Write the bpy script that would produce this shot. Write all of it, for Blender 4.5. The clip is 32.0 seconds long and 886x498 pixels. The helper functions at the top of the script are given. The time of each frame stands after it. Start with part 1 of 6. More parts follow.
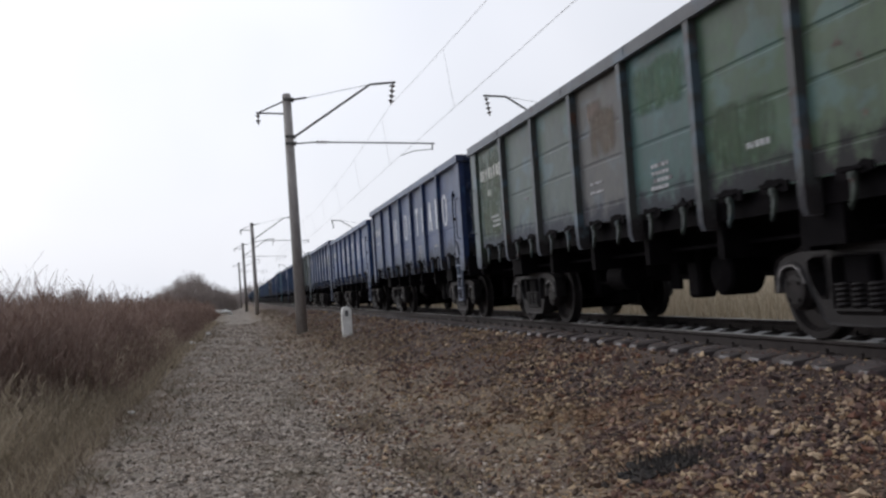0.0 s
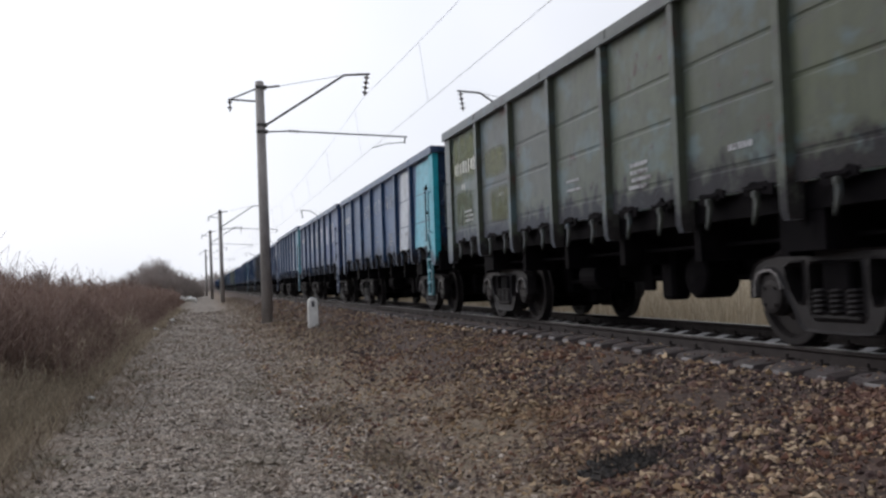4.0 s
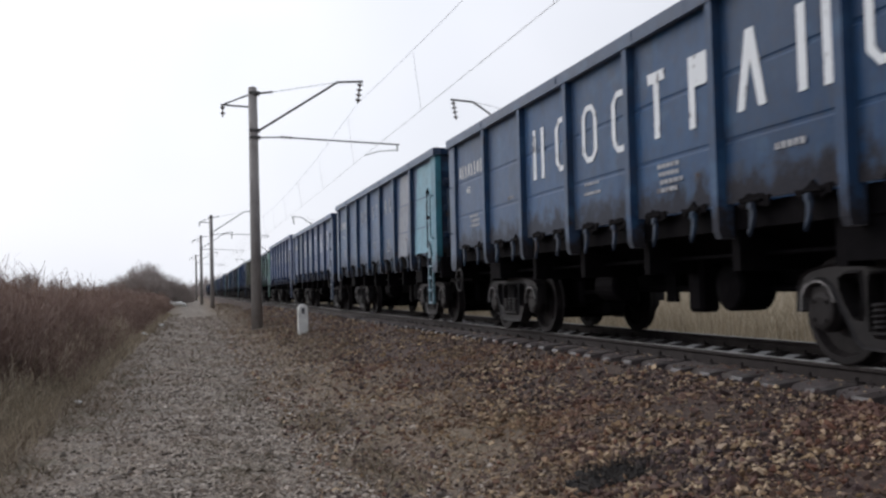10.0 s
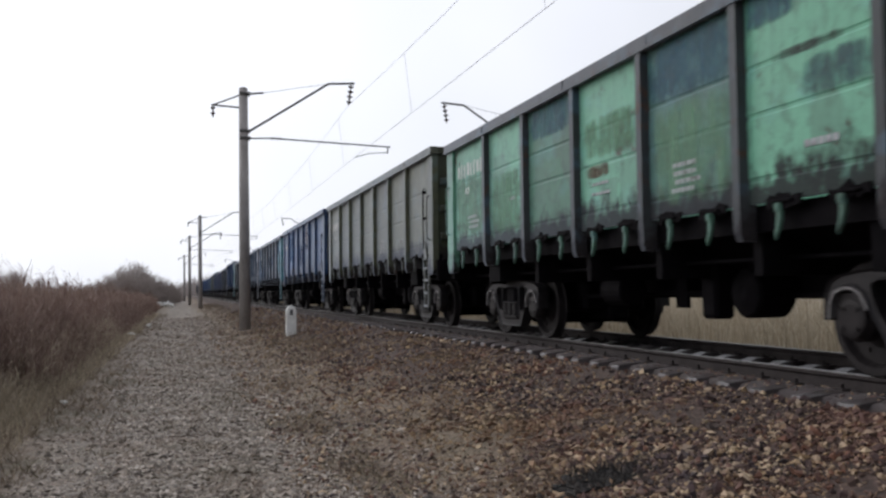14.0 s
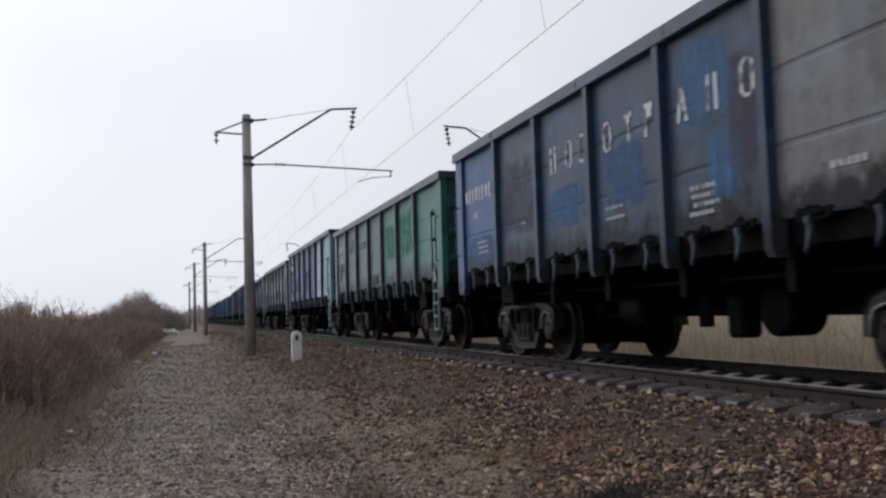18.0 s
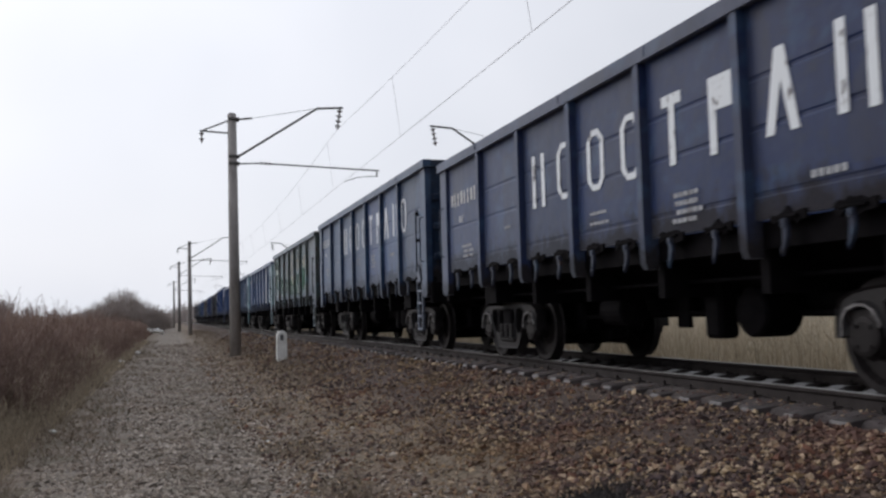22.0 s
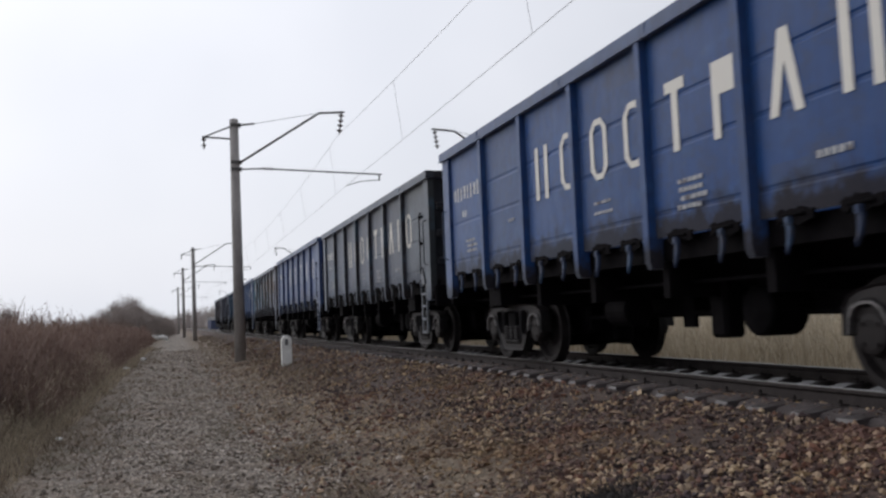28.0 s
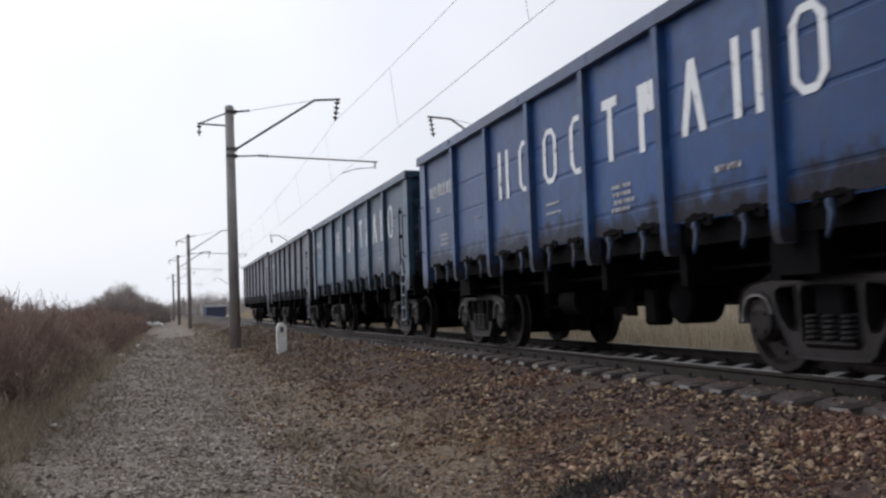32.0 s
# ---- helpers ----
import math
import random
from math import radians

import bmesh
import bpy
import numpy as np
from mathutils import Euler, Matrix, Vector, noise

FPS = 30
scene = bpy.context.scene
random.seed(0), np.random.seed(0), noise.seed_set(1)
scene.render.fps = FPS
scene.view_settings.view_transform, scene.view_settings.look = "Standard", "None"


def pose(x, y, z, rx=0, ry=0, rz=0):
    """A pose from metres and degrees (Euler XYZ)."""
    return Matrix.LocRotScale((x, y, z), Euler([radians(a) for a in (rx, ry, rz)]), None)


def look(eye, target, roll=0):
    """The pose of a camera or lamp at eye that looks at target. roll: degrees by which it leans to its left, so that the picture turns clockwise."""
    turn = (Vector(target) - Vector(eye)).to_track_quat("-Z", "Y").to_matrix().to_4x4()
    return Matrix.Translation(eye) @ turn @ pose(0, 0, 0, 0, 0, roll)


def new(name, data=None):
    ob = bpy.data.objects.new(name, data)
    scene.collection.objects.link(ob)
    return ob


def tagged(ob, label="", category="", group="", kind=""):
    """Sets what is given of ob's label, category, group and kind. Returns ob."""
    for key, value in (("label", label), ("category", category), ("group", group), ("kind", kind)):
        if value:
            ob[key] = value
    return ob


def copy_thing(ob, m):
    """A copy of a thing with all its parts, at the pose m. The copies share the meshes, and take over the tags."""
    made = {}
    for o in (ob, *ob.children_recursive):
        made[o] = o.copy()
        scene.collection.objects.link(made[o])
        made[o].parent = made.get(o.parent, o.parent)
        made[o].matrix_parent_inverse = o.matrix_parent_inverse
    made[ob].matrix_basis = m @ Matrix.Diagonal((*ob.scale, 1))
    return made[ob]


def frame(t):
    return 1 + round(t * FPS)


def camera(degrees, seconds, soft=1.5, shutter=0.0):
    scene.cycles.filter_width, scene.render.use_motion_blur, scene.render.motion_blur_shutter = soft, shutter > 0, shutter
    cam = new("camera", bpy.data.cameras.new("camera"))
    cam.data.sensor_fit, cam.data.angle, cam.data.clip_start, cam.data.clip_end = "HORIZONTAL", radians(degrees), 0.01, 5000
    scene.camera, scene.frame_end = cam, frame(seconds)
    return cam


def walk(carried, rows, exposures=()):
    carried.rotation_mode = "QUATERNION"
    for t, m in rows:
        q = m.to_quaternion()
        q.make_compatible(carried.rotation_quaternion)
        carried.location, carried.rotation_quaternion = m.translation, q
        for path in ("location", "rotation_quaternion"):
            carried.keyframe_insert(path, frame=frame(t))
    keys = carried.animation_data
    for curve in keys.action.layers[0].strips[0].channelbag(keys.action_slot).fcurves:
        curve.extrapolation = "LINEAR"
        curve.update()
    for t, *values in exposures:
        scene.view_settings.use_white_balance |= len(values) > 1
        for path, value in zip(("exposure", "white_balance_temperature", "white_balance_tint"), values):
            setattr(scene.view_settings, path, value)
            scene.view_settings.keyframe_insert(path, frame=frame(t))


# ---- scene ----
# World: x to the right of the path, y along the track, z up; the path lies at z = 0.
EYE = (0.0, 0.0, 1.55)
TRACK_X, RAIL_Z = 6.25, 0.81
LENS = 52.6

cam = camera(LENS, 32.0, soft=2.5, shutter=0.12)
# seconds, yaw, pitch, roll of the hand-held camera
walk(cam, [(t, pose(*EYE, 90 + p, r, a)) for t, a, p, r in (
    (0, -12.88, 2.44, 3.83), (0.5, -13.16, 2.33, 2.66), (1, -13.91, 1.97, 2.71), (1.5, -13.89, 2.08, 2.61),
    (2, -13.95, 2.24, 2.53), (2.5, -14.35, 1.94, 2.36), (4.5, -14.98, 2.01, 1.97), (5, -14.92, 2.74, 2.01),
    (5.5, -15.15, 2.98, 2.15), (6, -15.05, 2.94, 1.99), (6.5, -15.18, 3.24, 1.92), (7, -15.41, 3.22, 2.01),
    (7.5, -15.70, 3.47, 1.86), (8, -15.58, 4.33, 2.17), (8.5, -16.08, 4.41, 1.92), (9, -15.66, 4.32, 2.08),
    (9.5, -15.30, 3.19, 1.63), (10, -15.54, 2.49, 1.26), (10.5, -15.72, 1.92, 1.02), (11, -15.70, 1.45, 1.01),
    (11.5, -15.68, 1.52, 0.65), (12, -16.13, 1.94, 0.62), (12.5, -16.76, 2.51, 0.81), (13, -16.45, 2.77, 0.74),
    (13.5, -16.37, 2.87, 0.63), (14, -16.25, 2.67, 0.67), (14.5, -16.44, 2.73, 0.54), (16.5, -16.24, 3.70, 1.49),
    (17, -16.26, 4.14, 1.51), (17.5, -16.23, 4.13, 1.54), (18, -15.91, 4.13, 1.62), (18.5, -15.91, 4.51, 1.89),
    (19, -16.17, 4.52, 1.56), (19.5, -16.16, 4.82, 1.75), (20, -16.34, 4.90, 1.66), (20.5, -16.33, 5.06, 1.86),
    (21, -16.39, 4.67, 1.63), (21.5, -16.77, 4.27, 1.57), (22, -16.83, 4.11, 1.45), (22.5, -16.53, 3.73, 1.88),
    (23, -16.86, 3.86, 1.81), (23.5, -17.23, 3.95, 1.80), (24, -17.14, 3.77, 1.93), (24.5, -16.37, 3.32, 2.27),
    (25, -16.13, 3.09, 2.22), (25.5, -16.07, 2.81, 2.33), (27.5, -16.52, 3.84, 2.28), (28, -16.56, 4.30, 2.19),
    (28.5, -16.47, 4.76, 2.29), (29, -16.18, 5.00, 2.32), (29.5, -15.99, 4.68, 2.33), (30, -15.77, 4.21, 2.25),
    (30.5, -15.55, 4.11, 2.29), (31, -15.65, 3.92, 2.18), (31.5, -16.16, 3.55, 2.09), (32, -16.86, 3.52, 1.98),
)], exposures=[(t, v, 6200, 12) for t, v in ((0, -0.06), (1, -0.06), (2, -0.02), (5, 0.06), (6, -0.02), (7, -0.02), (8, -0.20), (9, -0.28), (10, 0.0), (11, 0.26), (12, 0.34), (13, 0.22), (14, 0.09), (17, -0.15), (18, -0.17), (19, -0.34), (20, -0.36), (21, -0.38), (22, -0.14), (23, 0.0), (24, 0.0), (25, 0.0), (28, -0.16), (29, -0.32), (30, -0.30), (31, -0.30), (32, -0.04))])

# ---- light: an overcast late-autumn sky ----
world = bpy.data.worlds.new("overcast_sky")
scene.world = world
world.use_nodes = True
wn, wl = world.node_tree.nodes, world.node_tree.links
wn.clear()
w_out = wn.new("ShaderNodeOutputWorld")
w_bg = wn.new("ShaderNodeBackground")
w_sky = wn.new("ShaderNodeTexSky")
w_sky.sky_type, w_sky.sun_disc = "NISHITA", False
w_sky.sun_elevation, w_sky.sun_rotation = radians(29), radians(-45)
w_sky.air_density, w_sky.dust_density = 1.0, 6.0
w_scale = wn.new("ShaderNodeVectorMath")
w_scale.operation = "SCALE"
w_scale.inputs["Scale"].default_value = 0.10
w_cloud = wn.new("ShaderNodeTexNoise")
w_cloud.inputs["Scale"].default_value, w_cloud.inputs["Detail"].default_value = 1.6, 4.0
w_ramp = wn.new("ShaderNodeValToRGB")
w_ramp.color_ramp.elements[0].position, w_ramp.color_ramp.elements[0].color = 0.30, (0.88, 0.905, 0.945, 1)
w_ramp.color_ramp.elements[1].position, w_ramp.color_ramp.elements[1].color = 0.66, (1.10, 1.105, 1.125, 1)
w_mix = wn.new("ShaderNodeMix")
w_mix.data_type = "RGBA"
w_mix.inputs["Factor"].default_value = 0.86
w_co = wn.new("ShaderNodeTexCoord")
wl.new(w_co.outputs["Generated"], w_cloud.inputs["Vector"])
wl.new(w_cloud.outputs["Fac"], w_ramp.inputs["Fac"])
wl.new(w_sky.outputs["Color"], w_scale.inputs[0])
wl.new(w_scale.outputs["Vector"], w_mix.inputs["A"])
wl.new(w_ramp.outputs["Color"], w_mix.inputs["B"])
w_dot = wn.new("ShaderNodeVectorMath")
w_dot.operation = "DOT_PRODUCT"
w_dot.inputs[1].default_value = Vector((-0.62, 0.62, 0.48)).normalized()
w_map = wn.new("ShaderNodeMapRange")
for key, value in (("From Min", -1.0), ("From Max", 1.0), ("To Min", 0.28), ("To Max", 1.16)):
    w_map.inputs[key].default_value = value
w_veil = wn.new("ShaderNodeVectorMath")
w_veil.operation = "SCALE"
wl.new(w_co.outputs["Generated"], w_dot.inputs[0])
wl.new(w_dot.outputs["Value"], w_map.inputs["Value"])
wl.new(w_mix.outputs["Result"], w_veil.inputs[0])
wl.new(w_map.outputs["Result"], w_veil.inputs["Scale"])
wl.new(w_veil.outputs["Vector"], w_bg.inputs["Color"])
w_bg.inputs["Strength"].default_value = 1.0
wl.new(w_bg.outputs["Background"], w_out.inputs["Surface"])

sun = new("sun", bpy.data.lights.new("sun", "SUN"))
sun.data.energy, sun.data.angle, sun.data.color = 0.85, radians(45), (1.0, 0.97, 0.93)
sun.matrix_basis = look((-24, 24, 19), (0, 0, 0))
scene.view_settings.exposure = 0.0

# ---- materials ----
def make_material(name):
    m = bpy.data.materials.new(name)
    m.use_nodes = True
    nt = m.node_tree
    return m, nt, nt.nodes["Principled BSDF"]


def add(nt, kind, **values):
    n = nt.nodes.new("ShaderNode" + kind)
    for key, value in values.items():
        n.inputs[key.replace("_", " ")].default_value = value
    return n


def blend(nt, fac, a, b):
    """A colour mix; each of fac, a, b is a socket or a value."""
    n = nt.nodes.new("ShaderNodeMix")
    n.data_type = "RGBA"
    for key, value in (("Factor", fac), ("A", a), ("B", b)):
        if isinstance(value, bpy.types.NodeSocket):
            nt.links.new(value, n.inputs[key])
        else:
            n.inputs[key].default_value = value
    return n.outputs["Result"]


def calc(nt, op, a, b=0.0, clamp=False):
    n = nt.nodes.new("ShaderNodeMath")
    n.operation, n.use_clamp = op, clamp
    for i, value in enumerate((a, b)):
        if isinstance(value, bpy.types.NodeSocket):
            nt.links.new(value, n.inputs[i])
        else:
            n.inputs[i].default_value = value
    return n.outputs[0]


def step(nt, fac, lo, hi):
    n = nt.nodes.new("ShaderNodeMapRange")
    nt.links.new(fac, n.inputs["Value"])
    for key, value in (("From Min", lo), ("From Max", hi)):
        if isinstance(value, bpy.types.NodeSocket):
            nt.links.new(value, n.inputs[key])
        else:
            n.inputs[key].default_value = value
    return n.outputs["Result"]


def place(nt, scale=(1, 1, 1), spread=40.0):
    """Object coordinates, stretched, and shifted for every object by its random number."""
    co, info = nt.nodes.new("ShaderNodeTexCoord"), nt.nodes.new("ShaderNodeObjectInfo")
    mp = nt.nodes.new("ShaderNodeMapping")
    mp.inputs["Scale"].default_value = scale
    nt.links.new(co.outputs["Object"], mp.inputs["Vector"])
    if spread:
        nt.links.new(calc(nt, "MULTIPLY", info.outputs["Random"], spread), mp.inputs["Location"])
    return mp.outputs["Vector"]


def grain(nt, scale, detail=4.0, stretch=(1, 1, 1), spread=40.0, rough=0.55):
    n = add(nt, "TexNoise", Scale=scale, Detail=detail, Roughness=rough)
    nt.links.new(place(nt, stretch, spread), n.inputs["Vector"])
    return n.outputs["Fac"]


def relief(nt, bsdf, height, strength, distance=0.01):
    b = add(nt, "Bump", Strength=strength, Distance=distance)
    nt.links.new(height, b.inputs["Height"])
    nt.links.new(b.outputs["Normal"], bsdf.inputs["Normal"])


def plain(name, dark, light, rough=0.7, metal=0.0, scale=6.0, bump=0.2, stretch=(1, 1, 1), distance=0.01, gloss=0.5):
    m, nt, bsdf = make_material(name)
    big, fine = grain(nt, scale, 5, stretch), grain(nt, scale * 9, 3, stretch)
    both = calc(nt, "ADD", calc(nt, "MULTIPLY", big, 0.65), calc(nt, "MULTIPLY", fine, 0.35))
    nt.links.new(blend(nt, step(nt, both, 0.34, 0.66), (*dark, 1), (*light, 1)), bsdf.inputs["Base Color"])
    bsdf.inputs["Roughness"].default_value = rough
    bsdf.inputs["Specular IOR Level"].default_value = gloss
    bsdf.inputs["Metallic"].default_value = metal
    relief(nt, bsdf, both, bump, distance)
    return m


def make_paint(name, grime_shade):
    """Worn wagon paint: the object's colour, its alpha telling how worn it is. With the flag set, ragged dirt and
    painted-in shade darken the lower edge.
    """
    m, nt, bsdf = make_material(name)
    info = nt.nodes.new("ShaderNodeObjectInfo")
    wear, hue = info.outputs["Alpha"], info.outputs["Color"]
    big, mid = grain(nt, 1.1, 5), grain(nt, 5.5, 6, rough=0.65)
    streak = grain(nt, 1.7, 6, (1, 6.5, 0.28), rough=0.62)
    fine = grain(nt, 30, 3)
    dusty = blend(nt, 0.10, hue, (0.13, 0.14, 0.17, 1))
    base = blend(nt, calc(nt, "MULTIPLY", step(nt, big, 0.38, 0.62), 1.0), hue, dusty)
    base = blend(nt, calc(nt, "MULTIPLY", step(nt, streak, 0.44, 0.70), 0.36), base, blend(nt, 0.4, (0.022, 0.023, 0.030, 1), hue))
    base = blend(nt, calc(nt, "MULTIPLY", step(nt, calc(nt, "SUBTRACT", 1.0, streak), 0.56, 0.72), 0.28), base, blend(nt, 0.8, (0.18, 0.20, 0.24, 1), hue))
    smear, scuff = grain(nt, 2.3, 8, (1, 1, 1.3), rough=0.72), grain(nt, 2.9, 7, (1, 0.8, 1.6), rough=0.7)
    base = blend(nt, calc(nt, "MULTIPLY", step(nt, smear, 0.50, 0.68), 0.42), base, blend(nt, 0.55, hue, (0.02, 0.02, 0.026, 1)))
    base = blend(nt, calc(nt, "MULTIPLY", step(nt, scuff, 0.54, 0.70), 0.30), base, blend(nt, 0.28, hue, (0.13, 0.16, 0.21, 1)))
    patch = add(nt, "TexVoronoi", Scale=0.95)
    patch.distance = "CHEBYCHEV"
    nt.links.new(place(nt, (1, 1, 0.8)), patch.inputs["Vector"])
    sep = nt.nodes.new("ShaderNodeSeparateColor")
    nt.links.new(patch.outputs["Color"], sep.inputs[0])
    lim = calc(nt, "SUBTRACT", 1.02, calc(nt, "MULTIPLY", wear, 0.36))
    base = blend(nt, calc(nt, "MULTIPLY", step(nt, sep.outputs[0], lim, calc(nt, "ADD", lim, 0.02)), 0.6), base, blend(nt, 0.5, hue, (0.05, 0.048, 0.05, 1)))
    rust = calc(nt, "ADD", calc(nt, "MULTIPLY", mid, 0.62), calc(nt, "MULTIPLY", big, 0.38))
    edge = calc(nt, "SUBTRACT", 0.76, calc(nt, "MULTIPLY", wear, 0.235))
    rusty = step(nt, rust, edge, calc(nt, "ADD", edge, 0.045))
    base = blend(nt, rusty, base, blend(nt, fine, (0.045, 0.027, 0.02, 1), (0.13, 0.072, 0.045, 1)))
    base = blend(nt, calc(nt, "MULTIPLY", step(nt, mid, 0.50, 0.60), 0.26), base, (0.036, 0.036, 0.042, 1))
    fresh = step(nt, grain(nt, 1.6, 3, (1, 1, 1.5)), 0.55, 0.66)
    base = blend(nt, calc(nt, "MULTIPLY", fresh, calc(nt, "MULTIPLY", wear, 0.55)), base, blend(nt, 0.20, hue, (0.22, 0.48, 0.75, 1)))
    gloss = None
    if grime_shade:
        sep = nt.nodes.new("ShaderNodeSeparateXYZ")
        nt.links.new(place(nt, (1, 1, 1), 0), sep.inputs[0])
        edge_noise = calc(nt, "ADD", grain(nt, 3.2, 7, (1, 1.6, 0.8), rough=0.7), calc(nt, "MULTIPLY", mid, 0.5))
        high = calc(nt, "SUBTRACT", sep.outputs[2], calc(nt, "MULTIPLY", calc(nt, "SUBTRACT", edge_noise, 0.62), calc(nt, "ADD", 0.6, calc(nt, "MULTIPLY", wear, 0.6))))
        # dirt together with shade, painted in towards the panel's lower edge
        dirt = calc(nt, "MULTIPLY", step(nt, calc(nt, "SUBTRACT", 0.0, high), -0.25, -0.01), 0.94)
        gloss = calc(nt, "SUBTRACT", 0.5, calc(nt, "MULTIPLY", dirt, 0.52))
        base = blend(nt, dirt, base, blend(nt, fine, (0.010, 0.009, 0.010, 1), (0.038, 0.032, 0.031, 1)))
    nt.links.new(base, bsdf.inputs["Base Color"])
    bsdf.inputs["IOR"].default_value = 1.2
    bsdf.inputs["Sheen Weight"].default_value = 0.85
    bsdf.inputs["Sheen Roughness"].default_value = 0.4
    bsdf.inputs["Sheen Tint"].default_value = (0.49, 0.55, 0.66, 1)
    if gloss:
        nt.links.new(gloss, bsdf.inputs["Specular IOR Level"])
    nt.links.new(calc(nt, "ADD", 0.26, calc(nt, "MULTIPLY", calc(nt, "ADD", mid, rusty), 0.24)), bsdf.inputs["Roughness"])
    relief(nt, bsdf, calc(nt, "ADD", big, calc(nt, "MULTIPLY", calc(nt, "ADD", mid, rusty), 0.12)), 0.4, 0.03)
    return m


def make_brushed():
    """Brushed-on paint in the object's colour that thins out raggedly towards the patch's rim."""
    m, nt, bsdf = make_material("brushed_patch_paint")
    info, co = nt.nodes.new("ShaderNodeObjectInfo"), nt.nodes.new("ShaderNodeTexCoord")
    sep = nt.nodes.new("ShaderNodeSeparateXYZ")
    nt.links.new(co.outputs["Generated"], sep.inputs[0])
    rim = [calc(nt, "POWER", calc(nt, "ABSOLUTE", calc(nt, "SUBTRACT", calc(nt, "MULTIPLY", sep.outputs[k], 2.0), 1.0)), 5.0) for k in (1, 2)]
    inside = calc(nt, "SUBTRACT", 1.0, calc(nt, "ADD", rim[0], rim[1]))
    mid, streak, fine = grain(nt, 3.4, 8, rough=0.75), grain(nt, 1.8, 7, (1, 5.0, 0.5), rough=0.7), grain(nt, 26, 3)
    rag = calc(nt, "ADD", calc(nt, "MULTIPLY", calc(nt, "SUBTRACT", mid, 0.5), 4.6), calc(nt, "MULTIPLY", calc(nt, "SUBTRACT", streak, 0.5), 5.0))
    cover = calc(nt, "MULTIPLY", calc(nt, "MULTIPLY", step(nt, calc(nt, "ADD", inside, rag), -0.1, 1.9), step(nt, inside, 0.0, 0.8)), 0.74)
    base = blend(nt, calc(nt, "MULTIPLY", step(nt, mid, 0.46, 0.66), 0.5), info.outputs["Color"], (0.05, 0.048, 0.05, 1))
    base = blend(nt, calc(nt, "MULTIPLY", fine, 0.25), base, (0.10, 0.10, 0.11, 1))
    nt.links.new(base, bsdf.inputs["Base Color"])
    bsdf.inputs["Roughness"].default_value, bsdf.inputs["IOR"].default_value = 0.5, 1.2
    clear, mix = nt.nodes.new("ShaderNodeBsdfTransparent"), nt.nodes.new("ShaderNodeMixShader")
    nt.links.new(cover, mix.inputs[0])
    nt.links.new(clear.outputs["BSDF"], mix.inputs[1])
    nt.links.new(bsdf.outputs["BSDF"], mix.inputs[2])
    nt.links.new(mix.outputs["Shader"], nt.nodes["Material Output"].inputs["Surface"])
    return m


def make_marks():
    """Stencilled paint in the object's colour, worn through in places."""
    m, nt, bsdf = make_material("stencil_paint")
    info = nt.nodes.new("ShaderNodeObjectInfo")
    fine, streak = grain(nt, 9, 5), grain(nt, 3, 4, (1, 4, 0.5))
    wear = calc(nt, "SUBTRACT", 0.75, calc(nt, "MULTIPLY", info.outputs["Alpha"], 0.27))
    worn = step(nt, calc(nt, "ADD", calc(nt, "MULTIPLY", fine, 0.6), calc(nt, "MULTIPLY", streak, 0.4)), wear, calc(nt, "ADD", wear, 0.06))
    nt.links.new(blend(nt, worn, info.outputs["Color"], (0.11, 0.10, 0.11, 1)), bsdf.inputs["Base Color"])
    bsdf.inputs["Roughness"].default_value = 0.7
    return m


def make_stones(name, colours, rough=0.85, tint=None, shade=(0.075, 0.05, 0.035), sheer=0.0):
    """Loose pieces, each a colour of its own; tint: colours that stain them over wide patches; sheer: the share of light that shines through dry leaves."""
    m, nt, bsdf = make_material(name)
    geo = nt.nodes.new("ShaderNodeNewGeometry")
    ramp = nt.nodes.new("ShaderNodeValToRGB")
    ramp.color_ramp.interpolation = "CONSTANT"
    els = ramp.color_ramp.elements
    for i, c in enumerate(colours):
        e = els[i] if i < 2 else els.new(i / len(colours))
        e.position, e.color = i / len(colours), (*c, 1)
    nt.links.new(geo.outputs["Random Per Island"], ramp.inputs["Fac"])
    fine, wide = grain(nt, 60, 3, spread=0), grain(nt, 0.9, 4, spread=0)
    c = blend(nt, calc(nt, "MULTIPLY", fine, 0.45), ramp.outputs["Color"], (*shade, 1))
    c = blend(nt, calc(nt, "MULTIPLY", step(nt, wide, 0.5, 0.72), 0.32), c, (*shade, 1))
    for k, hue in enumerate(tint or ()):
        area = grain(nt, 0.55 + 0.35 * k, 5, (1, 0.7 + 0.4 * k, 1), spread=0)
        c = blend(nt, calc(nt, "MULTIPLY", step(nt, area, 0.50, 0.66), 0.42), c, (*hue, 1))
    nt.links.new(c, bsdf.inputs["Base Color"])
    bsdf.inputs["Roughness"].default_value = rough
    if sheer:
        leaf, mix = nt.nodes.new("ShaderNodeBsdfTranslucent"), add(nt, "MixShader", Fac=sheer)
        nt.links.new(c, leaf.inputs["Color"])
        nt.links.new(bsdf.outputs["BSDF"], mix.inputs[1])
        nt.links.new(leaf.outputs["BSDF"], mix.inputs[2])
        nt.links.new(mix.outputs["Shader"], nt.nodes["Material Output"].inputs["Surface"])
    return m


